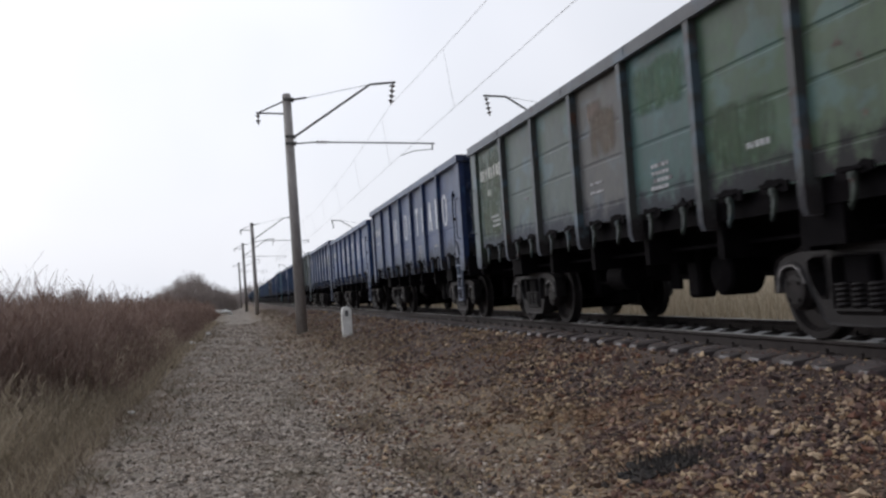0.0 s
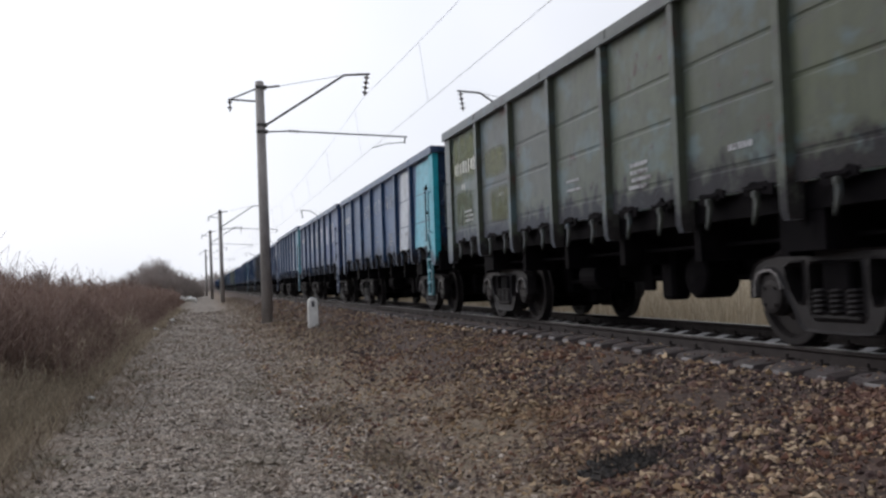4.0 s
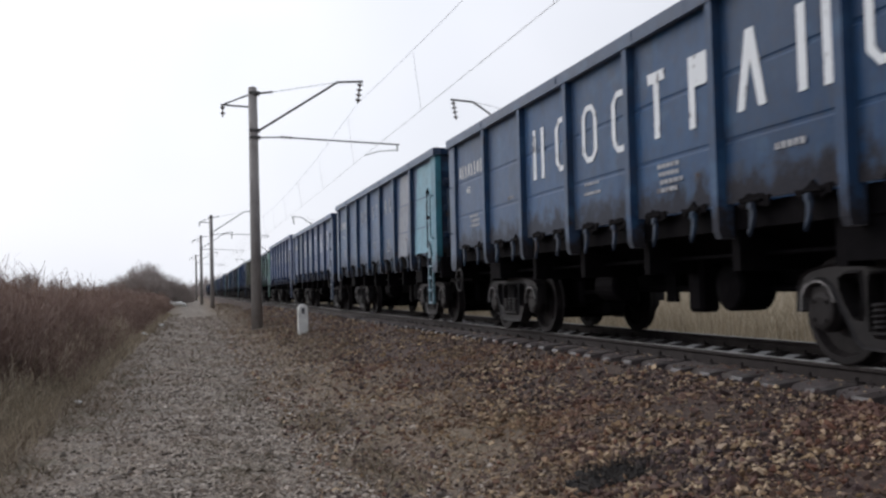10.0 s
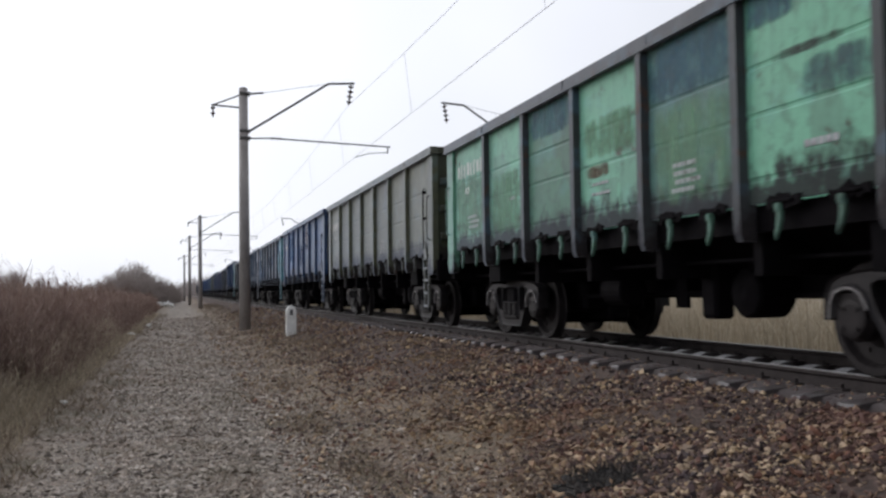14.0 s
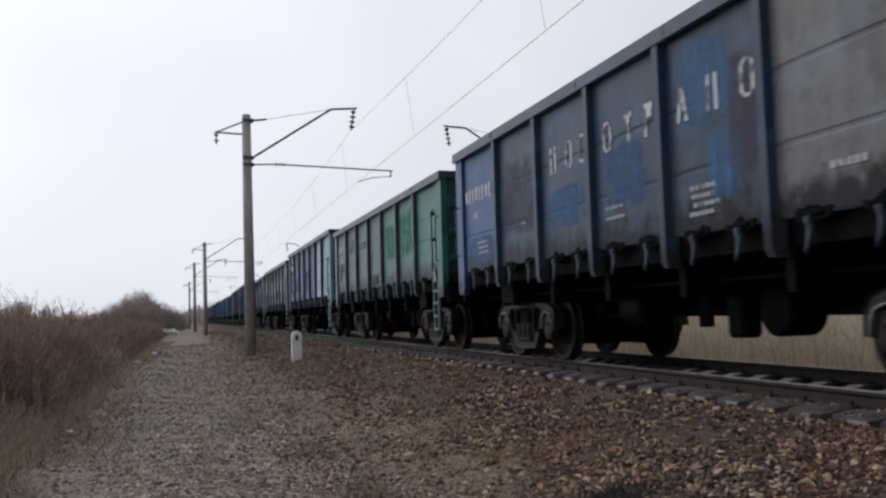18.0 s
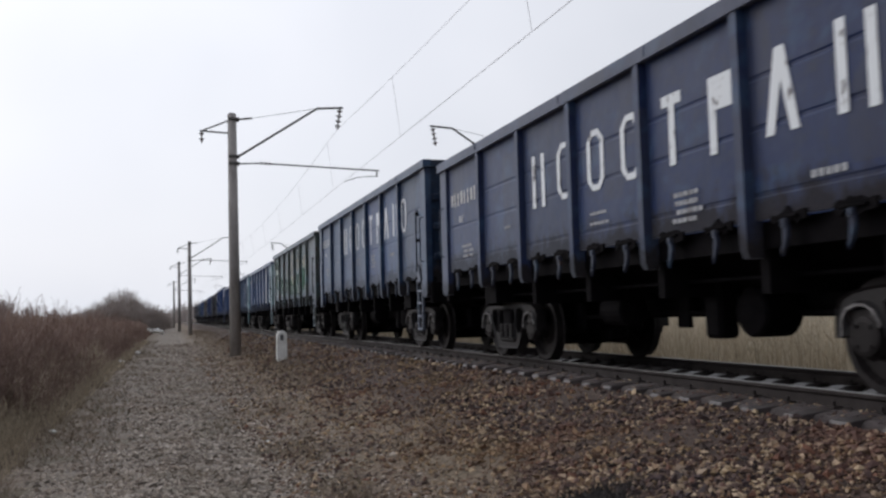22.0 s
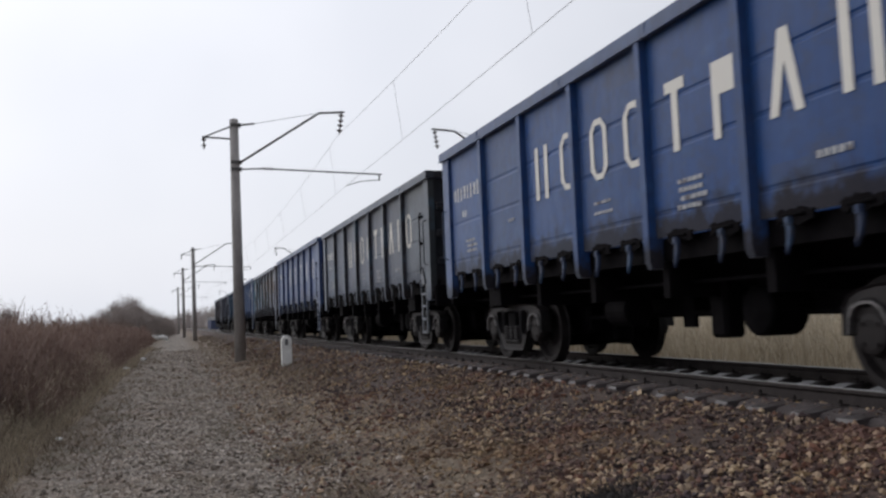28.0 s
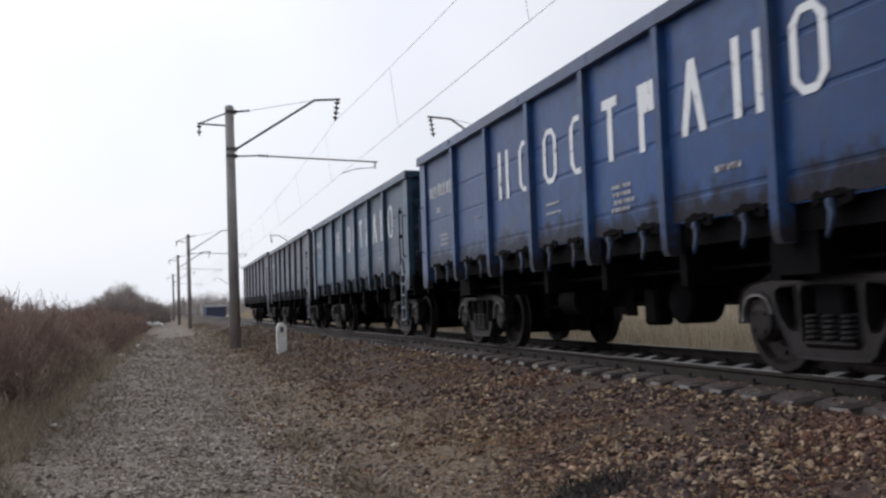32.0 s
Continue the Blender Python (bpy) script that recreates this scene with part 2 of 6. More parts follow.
def make_ground():
    """Earth, gravel dust and dead grass, by the distance from the track; shade at the sleeper ends and under the train
    is painted in.
    """
    m, nt, bsdf = make_material("ground_earth")
    co = nt.nodes.new("ShaderNodeTexCoord")
    sep = nt.nodes.new("ShaderNodeSeparateXYZ")
    nt.links.new(co.outputs["Object"], sep.inputs[0])
    wide, mid, fine = grain(nt, 0.35, 5, spread=0), grain(nt, 1.9, 6, spread=0), grain(nt, 34, 5, spread=0, rough=0.7)
    speck = add(nt, "TexVoronoi", Scale=26.0)
    nt.links.new(place(nt, (1, 0.8, 1), 0), speck.inputs["Vector"])
    tone = nt.nodes.new("ShaderNodeSeparateColor")
    nt.links.new(speck.outputs["Color"], tone.inputs[0])
    bit = calc(nt, "ADD", calc(nt, "MULTIPLY", tone.outputs[0], 0.6), calc(nt, "MULTIPLY", fine, 0.4))
    x = calc(nt, "ADD", sep.outputs[0], calc(nt, "MULTIPLY", calc(nt, "SUBTRACT", mid, 0.5), 2.2))
    gravel = blend(nt, bit, (0.05, 0.041, 0.034, 1), (0.36, 0.312, 0.265, 1))
    earth = blend(nt, bit, (0.045, 0.031, 0.023, 1), (0.235, 0.172, 0.122, 1))
    rusty = blend(nt, bit, (0.015, 0.010, 0.009, 1), (0.105, 0.066, 0.051, 1))
    dust = blend(nt, calc(nt, "MULTIPLY", bit, 0.8), (0.044, 0.036, 0.036, 1), (0.102, 0.085, 0.084, 1))
    straw = blend(nt, bit, (0.10, 0.08, 0.052, 1), (0.27, 0.22, 0.145, 1))
    c = blend(nt, step(nt, x, -2.0, -1.0), blend(nt, step(nt, mid, 0.4, 0.6), earth, straw), gravel)
    c = blend(nt, calc(nt, "MULTIPLY", step(nt, mid, 0.50, 0.62), 0.6), c, earth)
    moss = blend(nt, bit, (0.035, 0.032, 0.02, 1), (0.15, 0.135, 0.08, 1))
    c = blend(nt, calc(nt, "MULTIPLY", step(nt, grain(nt, 1.1, 6, spread=0), 0.54, 0.66), 0.6), c, moss)
    c = blend(nt, step(nt, x, 0.7, 1.7), c, blend(nt, calc(nt, "MULTIPLY", step(nt, mid, 0.42, 0.62), 0.55), earth, straw))
    c = blend(nt, step(nt, x, 2.6, 3.5), c, rusty)
    # shade in the hollows between the sleeper ends, painted as a dark strip
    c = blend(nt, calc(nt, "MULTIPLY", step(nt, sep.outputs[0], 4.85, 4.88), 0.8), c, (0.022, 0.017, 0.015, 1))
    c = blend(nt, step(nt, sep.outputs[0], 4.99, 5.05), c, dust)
    # near-black bed: the dark under the train is put into the ground colour
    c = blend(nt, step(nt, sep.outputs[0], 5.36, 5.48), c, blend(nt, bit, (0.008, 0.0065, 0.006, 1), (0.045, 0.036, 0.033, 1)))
    c = blend(nt, step(nt, x, 9.0, 10.5), c, straw)
    c = blend(nt, calc(nt, "MULTIPLY", step(nt, wide, 0.52, 0.72), 0.4), c, (0.075, 0.06, 0.045, 1))
    nt.links.new(c, bsdf.inputs["Base Color"])
    bsdf.inputs["Roughness"].default_value = 0.95
    relief(nt, bsdf, calc(nt, "ADD", bit, calc(nt, "MULTIPLY", mid, 0.5)), 0.8, 0.025)
    return m


BRUSHED = make_brushed()
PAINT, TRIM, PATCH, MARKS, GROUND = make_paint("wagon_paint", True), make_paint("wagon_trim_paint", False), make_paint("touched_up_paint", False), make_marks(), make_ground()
# near-black and bluish: the shade under the wagons is put into this base colour
STEEL = plain("dirty_shaded_steel", (0.0018, 0.0016, 0.0022), (0.0066, 0.0057, 0.0070), 0.75, 0.0, 5, 0.3, gloss=0.04)
CAST = plain("dusty_cast_steel", (0.006, 0.0053, 0.0062), (0.022, 0.0195, 0.021), 0.5, 0.1, 4, 0.35, gloss=0.22)
WORN = plain("worn_bright_steel", (0.04, 0.039, 0.041), (0.22, 0.21, 0.215), 0.4, 0.4, 9, 0.2)
WHEEL = plain("worn_wheel_steel", (0.006, 0.0048, 0.0054), (0.017, 0.0138, 0.0145), 0.6, 0.1, 7, 0.2, gloss=0.2)
RAIL = plain("rusty_rail", (0.016, 0.013, 0.013), (0.042, 0.035, 0.034), 0.7, 0.1, 5, 0.25, gloss=0.15)
RAILHEAD = plain("polished_rail_head", (0.16, 0.155, 0.15), (0.28, 0.27, 0.265), 0.4, 0.9, 4, 0.05, (1, 0.05, 1))
SLEEPER = plain("dusty_sleeper_concrete", (0.038, 0.032, 0.032), (0.086, 0.072, 0.071), 0.40, 0.0, 3, 0.25)
CONCRETE = plain("mast_concrete", (0.19, 0.176, 0.17), (0.36, 0.34, 0.33), 0.85, 0.0, 1.6, 0.3, (1, 1, 0.3))
IRON = plain("galvanised_bracket_steel", (0.05, 0.05, 0.052), (0.14, 0.135, 0.13), 0.6, 0.4, 5, 0.2)
CERAMIC = plain("brown_insulator_glaze", (0.045, 0.035, 0.032), (0.11, 0.085, 0.075), 0.25, 0.0, 5, 0.05)
WIRE = plain("weathered_wire", (0.42, 0.42, 0.43), (0.56, 0.56, 0.57), 0.6, 0.2, 3, 0.05)
WHITE = plain("white_lime_paint", (0.62, 0.62, 0.60), (0.84, 0.84, 0.82), 0.8, 0.0, 5, 0.3)
BLACK = plain("black_plate", (0.05, 0.05, 0.055), (0.10, 0.10, 0.11), 0.7, 0.0, 9, 0.1)
BARK = plain("grey_bark", (0.16, 0.14, 0.13), (0.30, 0.275, 0.26), 0.9, 0.0, 8, 0.5)
BLUEWALL = plain("blue_painted_boards", (0.03, 0.04, 0.085), (0.06, 0.08, 0.16), 0.7, 0.0, 3, 0.2)
SLATE = plain("grey_slate_roof", (0.14, 0.14, 0.145), (0.24, 0.24, 0.245), 0.85, 0.0, 3, 0.3)
BALLAST = make_stones("ballast_stone", ((0.529, 0.404, 0.256), (0.020, 0.013, 0.012), (0.305, 0.200, 0.117), (0.102, 0.057, 0.044), (0.047, 0.026, 0.025), (0.523, 0.399, 0.270), (0.019, 0.011, 0.012), (0.173, 0.079, 0.048),
                                        (0.223, 0.150, 0.113), (0.062, 0.037, 0.032), (0.140, 0.088, 0.066), (0.367, 0.254, 0.137)),
                      tint=((0.247, 0.168, 0.086), (0.156, 0.059, 0.029), (0.082, 0.063, 0.067)), shade=(0.035, 0.019, 0.019))
GRAVEL = make_stones("path_gravel", ((0.385, 0.327, 0.270), (0.209, 0.172, 0.143), (0.594, 0.523, 0.454), (0.143, 0.116, 0.095), (0.330, 0.267, 0.211),
                                     (0.495, 0.431, 0.367), (0.072, 0.057, 0.046)), tint=((0.187, 0.125, 0.086), (0.132, 0.114, 0.076)), shade=(0.110, 0.089, 0.076))
REED = make_stones("dead_weed_stalks", ((0.234, 0.158, 0.129), (0.171, 0.111, 0.092), (0.291, 0.212, 0.171), (0.214, 0.141, 0.116),
                                        (0.354, 0.271, 0.222), (0.146, 0.095, 0.078)), shade=(0.141, 0.091, 0.075), sheer=0.3)
STRAW = make_stones("dry_straw_grass", ((0.41, 0.345, 0.255), (0.30, 0.25, 0.185), (0.53, 0.455, 0.34), (0.22, 0.175, 0.135), (0.34, 0.28, 0.195)), shade=(0.25, 0.20, 0.145), sheer=0.3)
WITHERED = make_stones("withered_tufts", ((0.20, 0.15, 0.105), (0.14, 0.10, 0.072), (0.27, 0.205, 0.14), (0.10, 0.072, 0.055), (0.16, 0.14, 0.085)), shade=(0.11, 0.08, 0.058))
TANREED = make_stones("tan_reeds", ((0.54, 0.47, 0.36), (0.43, 0.36, 0.26), (0.60, 0.53, 0.41), (0.34, 0.28, 0.20), (0.50, 0.44, 0.33)), shade=(0.42, 0.36, 0.27), tint=((0.36, 0.29, 0.20),), sheer=0.45)
# paler than the near twigs: distance haze is put into the base colour
FARWOOD = make_stones("hazed_far_wood", ((0.34, 0.30, 0.285), (0.38, 0.335, 0.32), (0.31, 0.27, 0.255), (0.42, 0.375, 0.36)), shade=(0.30, 0.26, 0.245))
TWIG = make_stones("bare_twigs", ((0.31, 0.265, 0.245), (0.37, 0.32, 0.295), (0.27, 0.23, 0.21), (0.42, 0.365, 0.34)), shade=(0.26, 0.22, 0.20))
TURF = make_stones("dark_turf", ((0.016, 0.013, 0.012), (0.028, 0.022, 0.018), (0.010, 0.009, 0.009), (0.04, 0.031, 0.025)), shade=(0.012, 0.010, 0.009))

# ---- building helpers ----
def obj_mesh(name, bm, material, smooth=False):
    me = bpy.data.meshes.new(name)
    bm.normal_update()
    bm.to_mesh(me)
    bm.free()
    me.materials.append(material)
    if smooth:
        me.polygons.foreach_set("use_smooth", [True] * len(me.polygons))
    return me


def hang(name, mesh, parent, m=None, label="", colour=None):
    """A mesh object as a part under a thing or a part."""
    ob = new(name, mesh)
    ob.parent = parent
    if m is not None:
        ob.matrix_basis = m
    if colour:
        ob.color = colour
    return tagged(ob, label)


def part(name, bm, material, parent, label="", m=None, smooth=False):
    return hang(name, obj_mesh(name, bm, material, smooth), parent, m, label)


def box(bm, x0, x1, y0, y1, z0, z1, bevel=0.0):
    got = bmesh.ops.create_cube(bm, size=1, matrix=Matrix.LocRotScale(
        ((x0 + x1) / 2, (y0 + y1) / 2, (z0 + z1) / 2), None, (abs(x1 - x0), abs(y1 - y0), abs(z1 - z0))))
    if bevel:
        edges = list({e for v in got["verts"] for e in v.link_edges})
        bmesh.ops.bevel(bm, geom=edges, offset=bevel, segments=1, affect="EDGES")


def tube(bm, p, q, r, n=8, r2=None):
    p, q = Vector(p), Vector(q)
    turn = (q - p).to_track_quat("Z", "Y").to_matrix().to_4x4()
    bmesh.ops.create_cone(bm, cap_ends=True, segments=n, radius1=r, radius2=r if r2 is None else r2, depth=(q - p).length,
                          matrix=Matrix.Translation((p + q) / 2) @ turn)


def pipe(bm, points, r, n=6):
    for p, q in zip(points, points[1:]):
        tube(bm, p, q, r, n)


def bar(bm, p, q, w, d):
    """A straight member between two points in a plane of constant x: d thick along x, w wide."""
    p, q = Vector(p), Vector(q)
    along = (q - p).normalized()
    side = along.cross(Vector((1, 0, 0))) * (w / 2)
    off = Vector((d / 2, 0, 0))
    vs = [bm.verts.new(c) for c in (p - side - off, p + side - off, q + side - off, q - side - off,
                                    p - side + off, p + side + off, q + side + off, q - side + off)]
    for f in ((0, 1, 2, 3), (7, 6, 5, 4), (0, 4, 5, 1), (1, 5, 6, 2), (2, 6, 7, 3), (3, 7, 4, 0)):
        bm.faces.new([vs[i] for i in f])
    bmesh.ops.recalc_face_normals(bm, faces=bm.faces[:])


def lathe(bm, profile, n=24, m=None):
    """A turned body round the x axis: profile of (x, radius)."""
    rings = []
    for x, r in profile:
        ring = []
        for k in range(n):
            a = 2 * math.pi * k / n
            v = Vector((x, r * math.cos(a), r * math.sin(a)))
            ring.append(bm.verts.new(m @ v if m else v))
        rings.append(ring)
    for a, b in zip(rings, rings[1:]):
        for k in range(n):
            bm.faces.new((a[k], a[(k + 1) % n], b[(k + 1) % n], b[k]))
    bm.faces.new(rings[0][::-1])
    bm.faces.new(rings[-1])
    bmesh.ops.recalc_face_normals(bm, faces=bm.faces[:])


def array_mesh(name, verts, faces, material):
    me = bpy.data.meshes.new(name)
    verts, faces = np.asarray(verts, np.float32), np.asarray(faces, np.int32)
    k = faces.shape[1]
    me.vertices.add(len(verts))
    me.vertices.foreach_set("co", verts.ravel())
    me.loops.add(faces.size)
    me.loops.foreach_set("vertex_index", faces.ravel())
    me.polygons.add(len(faces))
    me.polygons.foreach_set("loop_start", np.arange(0, faces.size, k, dtype=np.int32))
    me.update(calc_edges=True)
    me.materials.append(material)
    return me


rng = np.random.default_rng(7)


# ---- ground ----
PROFILE_X = (-3000, -60, -9, -2.8, -1.85, 1.0, 1.9, 2.5, 3.1, 4.5, 4.74, 4.82, 4.87, 4.92, 4.98, 5.06, 5.2, 5.4, 5.62, 6.88, 7.1, 7.42, 7.6, 9.4, 11.0, 40, 3000)
PROFILE_Z = (0.3, 0.3, 0.25, 0.12, 0.02, 0.0, 0.06, 0.15, 0.27, 0.535, 0.60, 0.622, 0.60, 0.555, 0.565, 0.645, 0.670, 0.676, 0.605, 0.605, 0.63, 0.63, 0.56, 0.12, 0.10, 0.30, 0.3)


def ground_z(x, y):
    z = np.interp(x, PROFILE_X, PROFILE_Z)
    lump = 0.028 * np.sin(x * 2.1 + np.sin(y * 0.9) * 1.3) * np.sin(y * 1.7 + x * 0.6) + 0.018 * np.sin(x * 5.3 + y * 3.1) * np.sin(y * 4.3 - x * 2.2)
    flat = np.clip(np.minimum(np.abs(x - 4.7), np.abs(x - 7.5)) * 1.5, 0.15, 1) * np.where((x > 4.7) & (x < 7.5), 0.15, 1)
    return z + lump * flat * np.clip(1.6 - np.abs(y) / 200, 0.3, 1)


def build_ground():
    xs = np.concatenate([[-3000, -600, -150, -60, -30, -16, -9, -6, -4.5], np.arange(-3.6, 4.4, 0.2), np.arange(4.5, 5.47, 0.04), np.arange(5.6, 14.2, 0.2), [15, 16, 22, 40, 90, 300, 900, 3000]])
    ys = np.concatenate([[-3000, -700, -200, -80, -30, -12], np.arange(-4, 30, 0.25), np.arange(30, 80, 1.0), np.arange(80, 240, 6.0), [300, 400, 600, 1000, 2000, 4000]])
    gx, gy = np.meshgrid(xs, ys)
    v = np.stack([gx, gy, ground_z(gx, gy)], -1).reshape(-1, 3)
    n, k = len(xs), len(ys)
    i = (np.arange(k - 1)[:, None] * n + np.arange(n - 1)).ravel()
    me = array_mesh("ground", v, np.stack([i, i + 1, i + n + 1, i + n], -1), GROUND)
    me.polygons.foreach_set("use_smooth", [True] * len(me.polygons))
    tagged(new("ground", me), "earth ground with a gravel path beside a railway embankment", "ground", kind="structure")


def scatter(name, label, category, x, y, size, material, sink=0.25, flat=0.7):
    """Loose crushed stones, each an angular chip of six corners."""
    n = len(x)
    core = np.array([(1, 0, 0), (-1, 0, 0), (0, 1, 0), (0, -1, 0), (0, 0, 1), (0, 0, -1)], float)
    tri = np.array([(0, 2, 4), (2, 1, 4), (1, 3, 4), (3, 0, 4), (2, 0, 5), (1, 2, 5), (3, 1, 5), (0, 3, 5)])
    v = (core[None] * rng.uniform(0.7, 1.35, (n, 6, 1)) + rng.uniform(-0.42, 0.42, (n, 6, 3))) * np.stack([rng.uniform(0.8, 1.4, n), rng.uniform(0.6, 1.0, n), rng.uniform(0.45, 0.95, n) * flat / 0.7], -1)[:, None]
    a, b = rng.uniform(0, 2 * math.pi, n), rng.normal(0, 0.7, n)
    ca, sa, cb, sb = np.cos(a)[:, None], np.sin(a)[:, None], np.cos(b)[:, None], np.sin(b)[:, None]
    vx, vy, vz = v[..., 0], v[..., 1] * cb - v[..., 2] * sb, v[..., 1] * sb + v[..., 2] * cb
    v = np.stack([vx * ca - vy * sa, vx * sa + vy * ca, vz], -1) * (size / 2)[:, None, None]
    v += np.stack([x, y, ground_z(x, y) + size * sink * 0.5], -1)[:, None]
    me = array_mesh(name, v.reshape(-1, 3), (tri[None] + np.arange(n)[:, None, None] * 6).reshape(-1, 3), material)
    me.polygons.foreach_set("use_smooth", [False] * len(me.polygons))
    return tagged(new(name, me), label, category, kind="stuff")


def spread_y(n, near, far, power=1.7, behind=0.0):
    """Distances from the camera, thinning out away from it; behind: the share that lies at its back."""
    u = rng.random(n)
    k = 1 - power
    y = (near ** k + u * (far ** k - near ** k)) ** (1 / k)
    return np.where(rng.random(n) < behind, rng.uniform(-9, near, n), y) if behind else y


def build_stones():
    n = 140000
    y = spread_y(n, 2.6, 60, 1.6, 0.14)
    x = rng.uniform(1.9, 4.83, n)
    keep = rng.random(n) < np.clip((x - 1.9) / 1.3, 0.10, 1) * (0.55 + 0.45 * np.sin(x * 2.1 + y * 0.8) * np.sin(y * 1.3 - x))
    size = rng.gamma(3.0, 0.0078, n).clip(0.011, 0.08) * (1 + np.abs(y) / 45)
    scatter("ballast_stones", "rusty brown and tan crushed stones on the embankment slope", "ballast", x[keep], y[keep], size[keep], BALLAST, 0.55)
    n = 8000
    y, x = spread_y(n, 2.6, 90, 1.3), rng.uniform(5.05, 7.45, n)
    scatter("track_ballast", "dark dusty crushed stone between the sleepers", "ballast", x, y, rng.uniform(0.02, 0.045, n), BALLAST, 0.0)
    n = 90000
    y = spread_y(n, 3.2, 60, 1.6, 0.10)
    x = rng.normal(0.2, 1.0, n)
    size = rng.gamma(4, 0.0062, n).clip(0.010, 0.06) * (1 + np.abs(y) / 38)
    keep = (x > -1.9) & (x < 2.6) & (rng.random(n) < 0.95 - 0.8 * np.clip(overgrown(x, y), 0, 1))
    scatter("path_gravel", "pale grey gravel trodden into the path", "gravel", x[keep], y[keep], size[keep], GRAVEL, 0.1, 0.5)
    n = 16000
    y, x = spread_y(n, 3.5, 40, 1.7, 0.12), rng.uniform(0.9, 3.1, n)
    scatter("scattered_stones", "small brown stones in the dead grass verge", "stones", x, y, rng.gamma(4, 0.0065, n).clip(0.01, 0.06) * (1 + np.abs(y) / 35), BALLAST, 0.1)


def blades(name, label, category, x, y, height, width, material, lean=0.25, forks=0):
    """Dead stalks or grass: thin bent slivers rooted in the ground."""
    n = len(x)
    width = np.maximum(width, 0.004)
    z = ground_z(x, y) - 0.03
    a = rng.uniform(0, math.pi, n)
    dx, dy = np.cos(a) * width / 2, np.sin(a) * width / 2
    lx, ly = rng.normal(0, lean, n) * height, rng.normal(0, lean, n) * height
    p0 = np.stack([x - dx, y - dy, z], -1)
    p1 = np.stack([x + dx, y + dy, z], -1)
    p2 = np.stack([x + lx * 0.35 + dx * 0.8, y + ly * 0.35 + dy * 0.8, z + height * 0.55], -1)
    p3 = np.stack([x + lx * 0.35 - dx * 0.8, y + ly * 0.35 - dy * 0.8, z + height * 0.55], -1)
    p4 = np.stack([x + lx + dx * 0.25, y + ly + dy * 0.25, z + height], -1)
    p5 = np.stack([x + lx - dx * 0.25, y + ly - dy * 0.25, z + height], -1)
    v = np.stack([p0, p1, p2, p3, p4, p5], 1)
    f = np.array([(0, 1, 2, 3), (3, 2, 4, 5)])
    fs = (f[None] + np.arange(n)[:, None, None] * 6).reshape(-1, 4)
    v = v.reshape(-1, 3)
    if forks:
        k = n * forks
        who = rng.integers(0, n, k)
        h = rng.uniform(0.3, 0.95, k)
        root = np.stack([x[who] + lx[who] * h * 0.7, y[who] + ly[who] * h * 0.7, z[who] + height[who] * h], -1)
        reach = height[who] * rng.uniform(0.10, 0.24, k)
        b = rng.uniform(0, 2 * math.pi, k)
        tip = root + np.stack([np.cos(b) * reach * 0.7, np.sin(b) * reach * 0.7, reach * rng.uniform(0.5, 1.1, k)], -1)
        w = np.stack([-np.sin(b), np.cos(b), np.zeros(k)], -1) * (width[who] * 0.5)[:, None]
        up = np.array([0, 0, 1]) * (width[who] * 0.4)[:, None]
        v2 = np.stack([root - w, root + w, tip + w * 0.6 + up, tip - w * 0.6 - up], 1).reshape(-1, 3)
        f2 = np.arange(k)[:, None] * 4 + np.arange(4) + len(v)
        v, fs = np.concatenate([v, v2]), np.concatenate([fs, f2])
    return tagged(new(name, array_mesh(name, v, fs, material)), label, category, kind="stuff")


def overgrown(x, y):
    """How far dead grass and dirt have crept over the gravel: above 0 where they cover it."""
    wave = np.sin(x * 2.3 + np.sin(y * 0.7) * 2.1) * np.sin(y * 0.95 + np.sin(x * 1.7) * 1.4) + 0.45 * np.sin(x * 5.1 - y * 1.9) * np.sin(y * 2.7 + x)
    return (wave - 0.30 + np.clip((-0.55 - x) * 1.1, -0.25, 1.8) + np.clip((x - 1.0) * 0.5, 0, 0.5)) * 2.2


